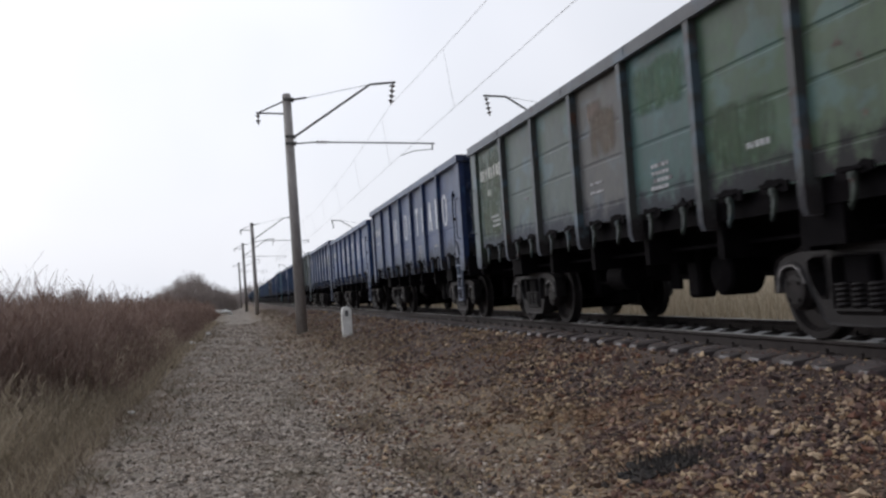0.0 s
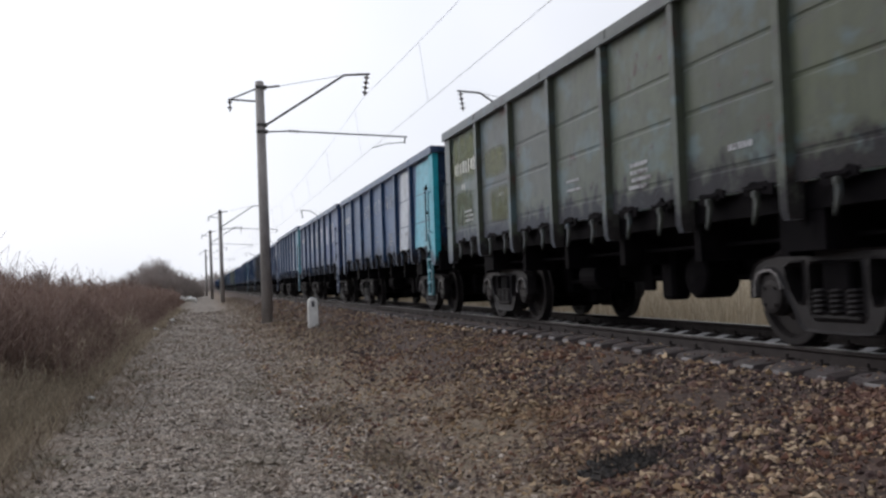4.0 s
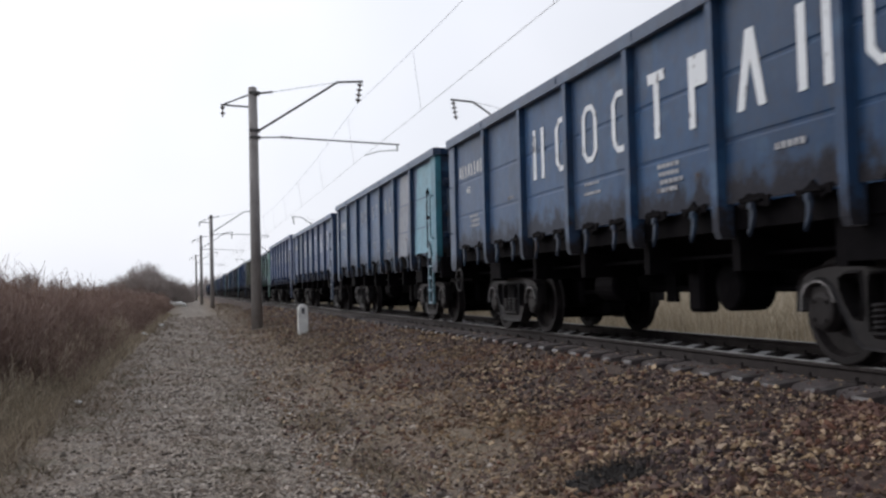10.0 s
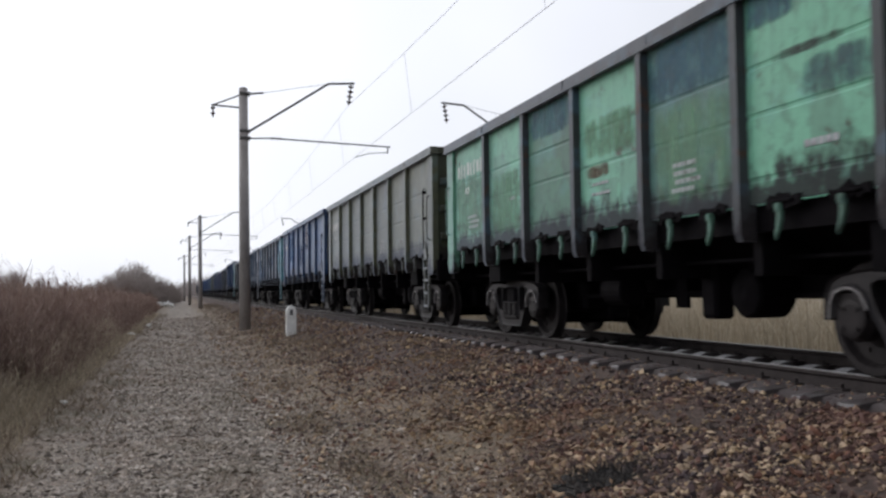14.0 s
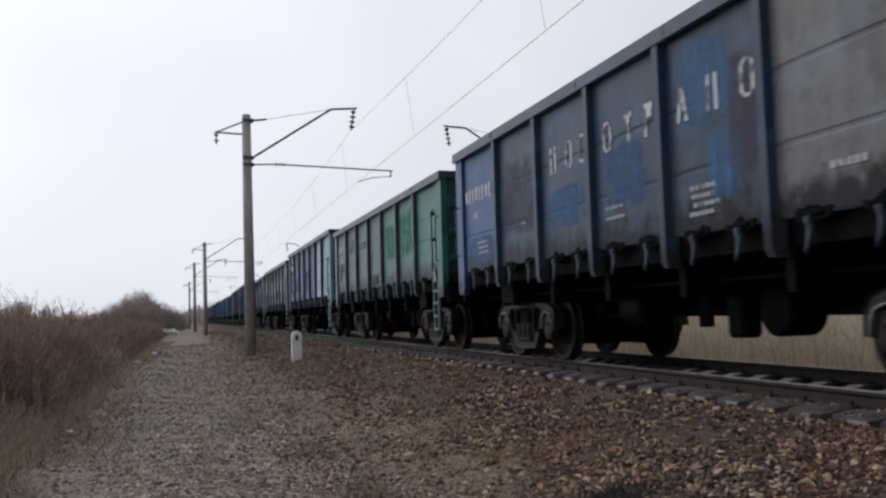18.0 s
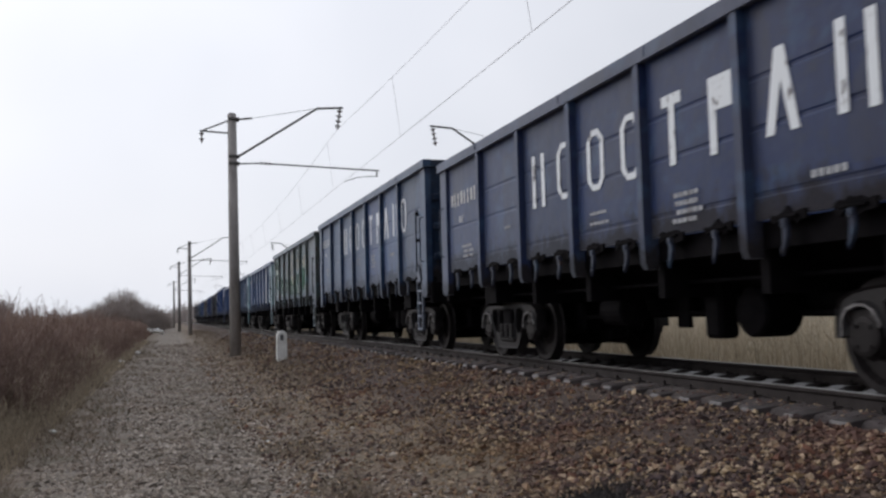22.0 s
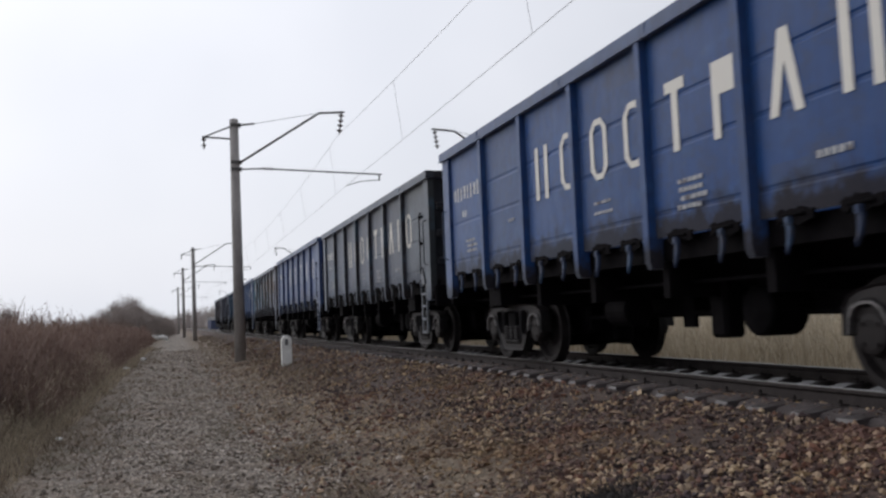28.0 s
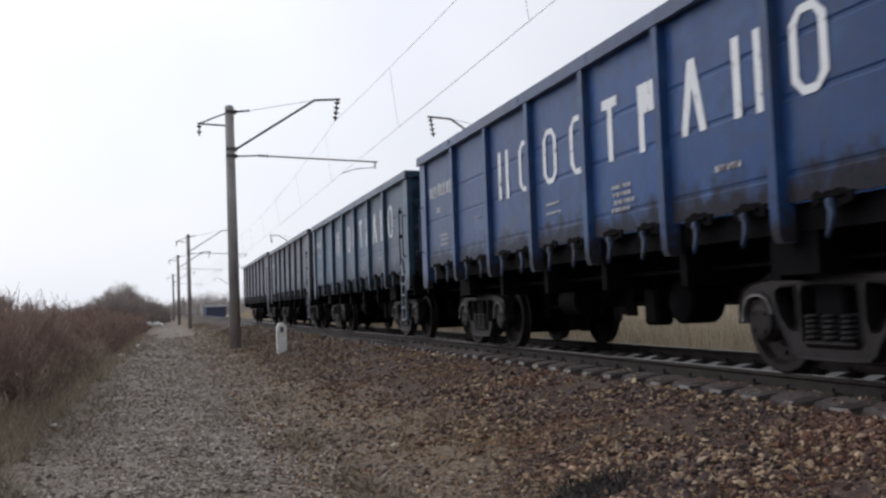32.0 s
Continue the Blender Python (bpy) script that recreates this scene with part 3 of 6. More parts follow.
def build_brush():
    n = 72000
    y = spread_y(n, 8.5, 140, 1.2, 0.07)
    x = -1.95 - rng.gamma(1.35, 1.6, n) * (0.5 + y / 34) - np.clip(16 - y, 0, 6) * 0.22 - np.clip(8.5 - y, 0, 4) * 0.3
    edge = np.clip((-1.65 - x) / 1.5, 0.16, 1) * np.clip((y - 6) / 7, 0.3, 1)
    height = edge * rng.normal(1.18, 0.18, n).clip(0.5, 1.6) * (0.92 + 0.15 * np.sin(x * 0.7 + y * 0.21) + 0.10 * np.sin(y * 0.55))
    blades("weed_thicket", "thicket of dead brown weeds and reeds", "weeds", x, y, height, 0.006 + y * 0.00045, REED, 0.13, forks=3)
    n = 16000
    y = spread_y(n, 4.5, 34, 1.5)
    x = -1.75 - rng.gamma(1.6, 0.55, n) - np.clip(12 - y, 0, 6) * 0.12
    blades("verge_brush", "knee-high tangle of pale dead grass and weeds beside the path", "grass", x, y, rng.gamma(3.0, 0.13, n).clip(0.1, 0.85) * np.clip((-1.6 - x) / 0.9, 0.25, 1), 0.004 + y * 0.0005, STRAW, 0.42, forks=2)
    n = 1500
    y = spread_y(n, 13, 90, 1.1)
    x = -3.2 - rng.gamma(1.3, 1.7, n) * (0.5 + y / 30)
    blades("tall_stalks", "thin tall dead stalks rising over the weeds", "weeds", x, y, rng.normal(1.78, 0.24, n).clip(1.3, 2.6), 0.005 + y * 0.00036, REED, 0.10, forks=6)
    n = 26000
    y = spread_y(n, 4.0, 70, 1.4, 0.12)
    x = -1.55 - rng.gamma(1.6, 0.6, n)
    blades("verge_grass", "dry straw-coloured grass along the path", "grass", x, y, rng.gamma(3, 0.05, n).clip(0.04, 0.4), 0.005 + y * 0.0004, STRAW, 0.55)
    n = 38000
    y, x = spread_y(n, 4, 60, 1.4, 0.12), rng.normal(1.95, 0.7, n)
    keep = np.sin(x * 2.1 + np.sin(y * 1.1) * 2) + rng.normal(0, 0.7, n) > 0.1
    blades("embankment_grass", "flattened dead grass at the foot of the embankment", "grass", x[keep], y[keep],
           rng.uniform(0.02, 0.075, keep.sum()), 0.004 + y[keep] * 0.0004, WITHERED, 1.4)
    n = 80000
    y, x = spread_y(n, 4.0, 70, 1.45, 0.1), rng.uniform(-2.6, 1.8, n)
    keep = rng.random(n) < overgrown(x, y) * 0.8
    blades("path_tufts", "low withered tufts creeping over the path's edge", "grass", x[keep], y[keep],
           rng.gamma(2.5, 0.026, keep.sum()).clip(0.02, 0.26), 0.005 + y[keep] * 0.0005, WITHERED, 1.0)
    n = 5000
    y, x = spread_y(n, 18, 110, 1.2), rng.normal(2.8, 0.6, n)
    blades("slope_weeds", "dark dead weeds on the far slope", "weeds", x, y, rng.uniform(0.03, 0.2, n), 0.005 + y * 0.0005, WITHERED, 0.7)
    n = 42000
    y, x = rng.uniform(2, 150, n), 10.6 + rng.gamma(1.2, 4, n)
    blades("reed_bed", "tall tan dry reeds beyond the track", "reeds", x, y, rng.normal(1.06, 0.24, n).clip(0.4, 1.8), 0.016 + 0.0005 * y, TANREED, 0.22, forks=1)


# ---- track ----
def rail_profile():
    return ((-0.075, 0), (0.075, 0), (0.075, 0.012), (0.012, 0.03), (0.010, 0.125), (0.036, 0.145), (0.036, 0.172), (0.028, 0.18),
            (-0.028, 0.18), (-0.036, 0.172), (-0.036, 0.145), (-0.010, 0.125), (-0.012, 0.03), (-0.075, 0.012))


def build_track():
    prof = rail_profile()
    for side in (-0.798, 0.798):
        bm = bmesh.new()
        cuts = [-700] + list(range(-40, 241, 20)) + [1500]
        rows = [[bm.verts.new((px, yy, pz - 0.18)) for px, pz in prof] for yy in cuts]
        for a, b in zip(rows, rows[1:]):
            for k in range(len(prof)):
                f = bm.faces.new((a[k], a[(k + 1) % len(prof)], b[(k + 1) % len(prof)], b[k]))
                f.material_index = 1 if k in (7, 6, 8) else 0
        bmesh.ops.recalc_face_normals(bm, faces=bm.faces[:])
        me = obj_mesh("rail", bm, RAIL)
        me.materials.append(RAILHEAD)
        ob = new("rail", me)
        ob.matrix_basis = pose(TRACK_X + side, 0, RAIL_Z)
        tagged(ob, "rusty steel rail with a polished head on concrete sleepers", "rail", "rails", "structure")


def sleeper_mesh(material):
    bm = bmesh.new()
    prof = ((-1.35, 0.125), (-1.33, 0.15), (-1.0, 0.18), (-0.55, 0.18), (-0.4, 0.145), (0.4, 0.145), (0.55, 0.18), (1.0, 0.18), (1.33, 0.15), (1.35, 0.125))
    rows = []
    for x, z in prof:
        rows.append([bm.verts.new(c) for c in ((x, -0.14, 0), (x, -0.095, z), (x, 0.095, z), (x, 0.14, 0))])
    for a, b in zip(rows, rows[1:]):
        for k in range(4):
            bm.faces.new((a[k], b[k], b[(k + 1) % 4], a[(k + 1) % 4]))
    bm.faces.new(rows[0])
    bm.faces.new(rows[-1][::-1])
    bmesh.ops.recalc_face_normals(bm, faces=bm.faces[:])
    return obj_mesh("sleeper", bm, material)


def fastening_mesh():
    bm = bmesh.new()
    for s in (-0.798, 0.798):
        for e in (-0.11, 0.11):
            box(bm, s + e - 0.05, s + e + 0.05, -0.06, 0.06, 0.0, 0.035, 0.008)
            tube(bm, (s + e, 0, 0.03), (s + e, 0, 0.075), 0.018, 6)
    return obj_mesh("rail_fastening", bm, RAIL)


SLEEPER_GAP = 0.545


def build_sleepers():
    fast = fastening_mesh()
    row = tagged(new("sleeper_row"), "dusty concrete sleepers half buried in ballast", "sleepers", kind="structure")
    me = sleeper_mesh(SLEEPER)
    first, count, z0 = -4.0, 290, RAIL_Z - 0.135 - 0.18
    for i in range(count):
        s = hang("sleeper", me, row, pose(TRACK_X + rng.normal(0, 0.015), first + i * SLEEPER_GAP, z0 + rng.normal(0, 0.004), 0, 0, rng.normal(0, 0.5)))
        if i < 60:
            hang("rail_fastening", fast, s, pose(0, 0, 0.16))
    vs = np.array([v.co[:] for v in me.vertices])
    fs = np.array([list(p.vertices) for p in me.polygons if len(p.vertices) == 4])
    ys = np.concatenate([np.arange(first - SLEEPER_GAP, -60, -SLEEPER_GAP), np.arange(first + count * SLEEPER_GAP, 400, SLEEPER_GAP)])
    v = vs[None] + np.stack([np.full_like(ys, TRACK_X), ys, np.full_like(ys, z0)], -1)[:, None]
    far = new("sleeper_rest", array_mesh("sleeper_rest", v.reshape(-1, 3), (fs[None] + np.arange(len(ys))[:, None, None] * len(vs)).reshape(-1, 4), SLEEPER))
    far.parent = row
    tagged(far, kind="stuff")


# ---- overhead line ----
def insulator(bm, p, q, r=0.11, n=4):
    p, q = Vector(p), Vector(q)
    tube(bm, p, q, 0.03, 8)
    for k in range(n):
        c = p.lerp(q, (k + 0.6) / (n + 0.2))
        d = (q - p).normalized() * 0.035
        tube(bm, c - d, c + d, r, 12, r * 0.45)


def build_mast(flip, full, label):
    """A concrete overhead-line mast with its brackets; flip: 1 leans and reaches to +x, -1 mirrored."""
    root = new("overhead_line_mast")
    k = flip

    def q(x, z, y=0.0):
        return (k * x, y, z)
    bm = bmesh.new()
    tube(bm, q(0, -0.4), q(-0.07, 9.25), 0.215, 20, 0.165)
    tube(bm, q(-0.07, 9.25), q(-0.07, 9.29), 0.165, 20, 0.12)
    part("pole", bm, CONCRETE, root, "weathered grey concrete pole", smooth=True)
    bm = bmesh.new()
    pipe(bm, [q(0.1, 7.57), q(3.24, 9.62), q(4.27, 9.69)], 0.045, 8)
    part("cantilever", bm, IRON, root, "bent steel cantilever tube")
    bm = bmesh.new()
    tube(bm, q(0.05, 9.05), q(0.7, 9.13), 0.04, 6)
    tube(bm, q(0.7, 9.13), q(3.24, 9.62), 0.010, 5)
    part("tie_rod", bm, IRON, root)
    bm = bmesh.new()
    insulator(bm, q(4.15, 9.64), q(4.03, 8.8), 0.125, 4)
    part("insulator", bm, CERAMIC, root, "hanging brown disc insulator string")
    for z in (7.33, 7.6, 9.05):
        bm = bmesh.new()
        box(bm, -0.22, 0.20, -0.21, 0.21, z - 0.05, z + 0.05, 0.01)
        part("clamp", bm, IRON, root)
    if full:
        bm = bmesh.new()
        pipe(bm, [q(0.1, 7.33), q(1.0, 7.37), q(5.71, 7.18)], 0.03, 8)
        tube(bm, q(5.61, 7.19), q(5.61, 6.92), 0.03, 6)
        part("registration_arm", bm, IRON, root)
        bm = bmesh.new()
        insulator(bm, q(0.97, 7.37), q(1.44, 7.355), 0.075, 3)
        part("arm_insulator", bm, CERAMIC, root)
        bm = bmesh.new()
        pipe(bm, [q(5.61, 6.96), q(4.85, 6.9), q(4.27, 6.72)], 0.016, 6)
        part("steady_arm", bm, IRON, root, "thin curved steady arm")
        bm = bmesh.new()
        pipe(bm, [q(-0.12, 8.51), q(-1.27, 8.57)], 0.035, 6)
        pipe(bm, [q(-1.2, 8.57), q(-0.15, 9.02)], 0.03, 6)
        part("feeder_bracket", bm, IRON, root)
        bm = bmesh.new()
        insulator(bm, q(-1.2, 8.57), q(-1.2, 8.1), 0.1, 2)
        part("feeder_insulator", bm, CERAMIC, root)
    return tagged(root, label, "mast", "masts along the railway")


def build_overhead():
    first = build_mast(1, True, "grey concrete overhead-line mast with cantilever beside the track")
    first.matrix_basis = pose(2.34, 35.0, 0.17)
    for x, y, z in ((1.85, 94, 0.2), (1.1, 127, 0.2), (0.6, 190, 0.2), (2.4, -27, 0.17)):
        copy_thing(first, pose(x, y, z))
    other = build_mast(-1, False, "concrete overhead-line mast standing beyond the passing train")
    other.matrix_basis = pose(15.2, 37.4, 0.1)
    for x, y, z in ((14.8, 99.6, 0.1), (14.6, 162, 0.1), (14.4, 224, 0.1)):
        copy_thing(other, pose(x, y, z))
    stops = (-89, -27, 35, 94, 127, 190, 252)
    for name, x, z, sag, r, label in (("messenger_wire", 6.37, 8.97, 0.62, 0.0065, "sagging messenger cable over the track"),
                                      ("contact_wire", 6.59, 6.88, 0.03, 0.0075, "taut copper contact wire over the track")):
        bm = bmesh.new()
        last = None
        for a, b in zip(stops, stops[1:]):
            for u in [i / 10 for i in range(10)]:
                ring = [bm.verts.new((x + r * math.cos(w), a + (b - a) * u, z - sag * 4 * u * (1 - u) + r * math.sin(w))) for w in (0.3, 1.56, 2.81, 4.07, 5.33)]
                if last:
                    for k in range(5):
                        bm.faces.new((last[k], last[(k + 1) % 5], ring[(k + 1) % 5], ring[k]))
                last = ring
        ob = new(name, obj_mesh(name, bm, WIRE))
        if name == "messenger_wire":
            for a, b in zip(stops, stops[1:]):
                for u in (0.04, 0.20, 0.36, 0.52, 0.685, 0.85):
                    bm = bmesh.new()
                    tube(bm, (6.37, a + (b - a) * u, 8.97 - 0.62 * 4 * u * (1 - u)), (6.59, a + (b - a) * u, 6.87), 0.005, 4)
                    part("dropper", bm, WIRE, ob)
        tagged(ob, label, "wire")


# ---- small things by the track ----
def build_marker_post():
    root = new("marker_post")
    bm = bmesh.new()
    n = 10
    outline = [(-0.15, -0.2), (0.15, -0.2), (0.15, 0.76)] + [(0.15 * math.cos(math.pi * i / n), 0.76 + 0.15 * math.sin(math.pi * i / n)) for i in range(1, n)] + [(-0.15, 0.76)]
    front = [bm.verts.new((x, -0.09, z)) for x, z in outline]
    back = [bm.verts.new((x, 0.09, z)) for x, z in outline]
    bm.faces.new(front)
    bm.faces.new(back[::-1])
    for i in range(len(outline)):
        j = (i + 1) % len(outline)
        bm.faces.new((front[i], back[i], back[j], front[j]))
    bmesh.ops.recalc_face_normals(bm, faces=bm.faces[:])
    bmesh.ops.bevel(bm, geom=bm.edges[:], offset=0.012, segments=1, affect="EDGES")
    part("post", bm, WHITE, root, "whitewashed concrete post")
    bm = bmesh.new()
    box(bm, -0.045, 0.045, -0.096, -0.0905, 0.62, 0.79)
    part("number_plate", bm, BLACK, root, "dark number mark")
    root.matrix_basis = pose(3.14, 27.0, 0.257, 0, 0, 0)
    tagged(root, "white concrete marker post with a dark plate", "marker post")


def build_litter():
    bm = bmesh.new()
    for i in range(34):
        a, r = rng.uniform(0.15, math.pi), rng.uniform(0.7, 1.1)
        s = rng.uniform(0.16, 0.42)
        m = Matrix.LocRotScale((math.cos(a) * r * 1.1, rng.normal(0, 0.35), 0.1 + math.sin(a) * r * 0.55 * rng.uniform(0.3, 1)),
                               Euler(rng.uniform(0, 3, 3)), (s, s * rng.uniform(0.6, 1), s * rng.uniform(0.5, 0.8)))
        bmesh.ops.create_icosphere(bm, subdivisions=1, radius=0.6, matrix=m)
    ob = new("rubble_pile", obj_mesh("rubble_pile", bm, WHITE))
    ob.matrix_basis = pose(-1.8, 103, 0.05)
    tagged(ob, "small heap of white rubble at the path's edge", "rubble", kind="stuff")
    for x, y, s in ((-1.6, 13.8, 0.11), (-1.75, 35.0, 0.24), (-1.5, 45, 0.28), (1.12, 11.2, 0.06)):
        bm = bmesh.new()
        bmesh.ops.create_icosphere(bm, subdivisions=2, radius=0.5)
        for v in bm.verts:
            v.co *= 1 + 0.35 * noise.noise(v.co * 3 + Vector((x, y, 0)))
        scrap = new("white_scrap", obj_mesh("white_scrap", bm, WHITE))
        scrap.matrix_basis = Matrix.LocRotScale((x, y, float(ground_z(np.array(x), np.array(y))) + s * 0.2), Euler((0.1, 0.2, x * 3)), (s * 1.3, s * 0.9, s * 0.55))
        tagged(scrap, "crumpled scrap of white litter on the ground", "litter", "litter along the path")
    n = 900
    x, y = rng.normal(2.72, 0.11, n), rng.normal(5.66, 0.07, n)
    scatter("dark_clod", "patch of black oily clods on the slope", "clods", x, y, rng.uniform(0.03, 0.08, n), TURF, 0.5)
    n = 500
    x, y = rng.normal(2.85, 0.18, n), rng.normal(5.75, 0.12, n)
    blades("dark_tuft", "low tuft of blackened dead grass", "grass", x, y, rng.uniform(0.05, 0.14, n), np.full(n, 0.008), TURF, 0.7)


def build_hut():
    root = new("trackside_hut")
    bm = bmesh.new()
    box(bm, -2.7, 2.7, -1.6, 1.6, -0.3, 2.9)
    part("wall", bm, BLUEWALL, root, "faded blue board walls")
    bm = bmesh.new()
    vs = [bm.verts.new(c) for c in ((-3.0, -1.9, 2.9), (3.0, -1.9, 2.9), (3.0, 1.9, 2.9), (-3.0, 1.9, 2.9), (-3.0, 0, 3.7), (3.0, 0, 3.7))]
    for f in ((0, 1, 5, 4), (2, 3, 4, 5), (1, 2, 5), (3, 0, 4), (3, 2, 1, 0)):
        bm.faces.new([vs[i] for i in f])
    part("roof", bm, SLATE, root)
    bm = bmesh.new()
    box(bm, -1.4, -0.5, -1.64, -1.6, 1.0, 2.0)
    part("window", bm, BLACK, root)
    root.matrix_basis = pose(11.3, 250, 0.0, 0, 0, 14)
    tagged(root, "small blue hut beside the railway", "hut")


# ---- trees ----
def build_tree(x, y, height, spread, seed, label):
    r = random.Random(seed)
    root = new("bare_tree")
    bm = bmesh.new()
    twigs_v, twigs_f = [], []

    def grow(p, d, length, radius, level):
        q = p + d * length
        if radius > 0.006:
            tube(bm, p, q, radius, 5, radius * 0.65)
        if level == 0:
            for _ in range(6):
                e = (d + Vector((r.gauss(0, 0.6), r.gauss(0, 0.6), r.gauss(0.25, 0.4)))).normalized()
                s = p.lerp(q, r.random())
                t = s + e * length * r.uniform(0.6, 1.5)
                w = e.cross(Vector((r.gauss(0, 1), r.gauss(0, 1), r.gauss(0, 1)))).normalized() * (0.003 + y * 0.00005)
                k = len(twigs_v)
                twigs_v.extend([s - w, s + w, t + w * 0.3, t - w * 0.3])
                twigs_f.append((k, k + 1, k + 2, k + 3))
            return
        for i in range(r.randint(3, 4)):
            a = r.uniform(0, 2 * math.pi)
            out = Vector((math.cos(a), math.sin(a), 0)) * spread
            grow(p.lerp(q, r.uniform(0.55, 1)), (d * 0.75 + out * r.uniform(0.4, 0.9) + Vector((0, 0, 0.25))).normalized(), length * r.uniform(0.6, 0.8), radius * 0.55, level - 1)
    for i in range(r.randint(2, 4)):
        a = r.uniform(0, 2 * math.pi)
        grow(Vector((math.cos(a) * 0.2, math.sin(a) * 0.2, -0.1)), Vector((math.cos(a) * 0.3 * spread, math.sin(a) * 0.3 * spread, 1)).normalized(), height * 0.42, height * 0.0065, 3)
    part("trunk", bm, BARK, root)
    hang("crown", array_mesh("crown", twigs_v, twigs_f, TWIG), root)
    root.matrix_basis = pose(x, y, 0.2)
    return tagged(root, label, "tree", "bare trees along the field")


def build_shrub(x, y, height, radius, seed, label):
    """A rounded leafless shrub: stems that fan out from the ground into a dome of fine twigs."""
    r = np.random.default_rng(seed)
    root = new("bare_shrub")
    bm = bmesh.new()
    for i in range(16):
        a, t = r.uniform(0, 2 * math.pi), r.uniform(0.1, 0.8)
        tip = Vector((math.cos(a) * radius * t, math.sin(a) * radius * t, height * math.sqrt(1 - t * t) * r.uniform(0.6, 0.85)))
        tube(bm, (math.cos(a) * 0.15, math.sin(a) * 0.15, -0.1), tip, 0.03, 4, 0.01)
    part("stem", bm, BARK, root)
    n = 5200
    d = r.normal(0, 1, (n, 3))
    d[:, 2] = np.abs(d[:, 2])
    d /= np.linalg.norm(d, axis=1)[:, None]
    lump = 1 + 0.12 * np.sin(d[:, 0] * 5 + seed) * np.sin(d[:, 1] * 6) + 0.06 * np.sin(d[:, 2] * 9 + d[:, 0] * 7)
    k = (r.uniform(0.12, 1, n) ** 0.55 * lump)[:, None]
    p = d * k * np.array([radius, radius, height])
    way = d * 0.5 + r.normal(0, 0.35, (n, 3)) + np.array([0, 0, 0.5])
    way /= np.linalg.norm(way, axis=1)[:, None]
    q = p + way * r.uniform(0.25, 0.75, n)[:, None]
    w = np.cross(way, r.normal(0, 1, (n, 3)))
    w *= (0.022 / np.linalg.norm(w, axis=1))[:, None]
    v = np.stack([p - w, p + w, q + w * 0.4, q - w * 0.4], 1).reshape(-1, 3)
    hang("twig_crown", array_mesh("twig_crown", v, np.arange(n * 4).reshape(-1, 4), TWIG), root)["kind"] = "stuff"
    root.matrix_basis = pose(x, y, 0.2)
    return tagged(root, label, "shrub", "bare shrubs at the field's edge")


def build_trees():
    kinds = [build_shrub(-5.0, 118, 4.8, 2.6, 3, "round leafless grey-brown shrub at the field's edge"), build_shrub(-7.3, 121, 4.3, 2.3, 4, "wide leafless shrub among dead weeds")]
    for x, y, s, a, i in ((-3.4, 122, 0.82, 40, 1), (-6.2, 126, 1.08, 100, 0), (-8.9, 119, 0.80, 200, 1), (-6.4, 113, 0.82, 300, 1), (-2.3, 128, 0.70, 15, 0), (-4.0, 112, 0.72, 77, 1),
                          (-10.6, 125, 0.62, 140, 0), (-1.2, 140, 0.62, 330, 1), (-12.2, 122, 0.5, 60, 1)):
        t = copy_thing(kinds[i], pose(x, y, 0.2, 0, 0, a))
        t.scale = (s, s, s)
    thin = build_tree(-16.5, 104, 3.9, 0.42, 9, "slender leafless birch rising over the weeds")
    for x, y, s, a in ((-15.2, 110, 0.85, 50), (-17.8, 108, 1.0, 120), (-13.2, 112, 0.74, 190), (-19.2, 116, 0.95, 250), (-22, 112, 1.0, 20), (-13.9, 106, 0.66, 75)):
        t = copy_thing(thin, pose(x, y, 0.2, 0, 0, a))
        t.scale = (s, s, s)
    n = 20000
    x = rng.uniform(-260, 240, n)
    y = rng.uniform(380, 520, n)
    h = rng.uniform(4.5, 9.0, n) * (0.85 + 0.3 * np.sin(x * 0.045) + 0.15 * np.sin(x * 0.13))
    blades("far_woods", "distant hazy line of bare woods", "woods", x, y, h.clip(2, 12), np.full(n, 0.16), FARWOOD, 0.12, forks=2)

# ---- the goods train ----
PITCH, BODY = 13.92, 12.98
POSTS = (4.30, 2.58, 0.86, -0.86, -2.58, -4.30)
EDGES = (6.22,) + POSTS + (-6.22,)
PANEL_BOTTOM, CHORD = 1.46, 0.14


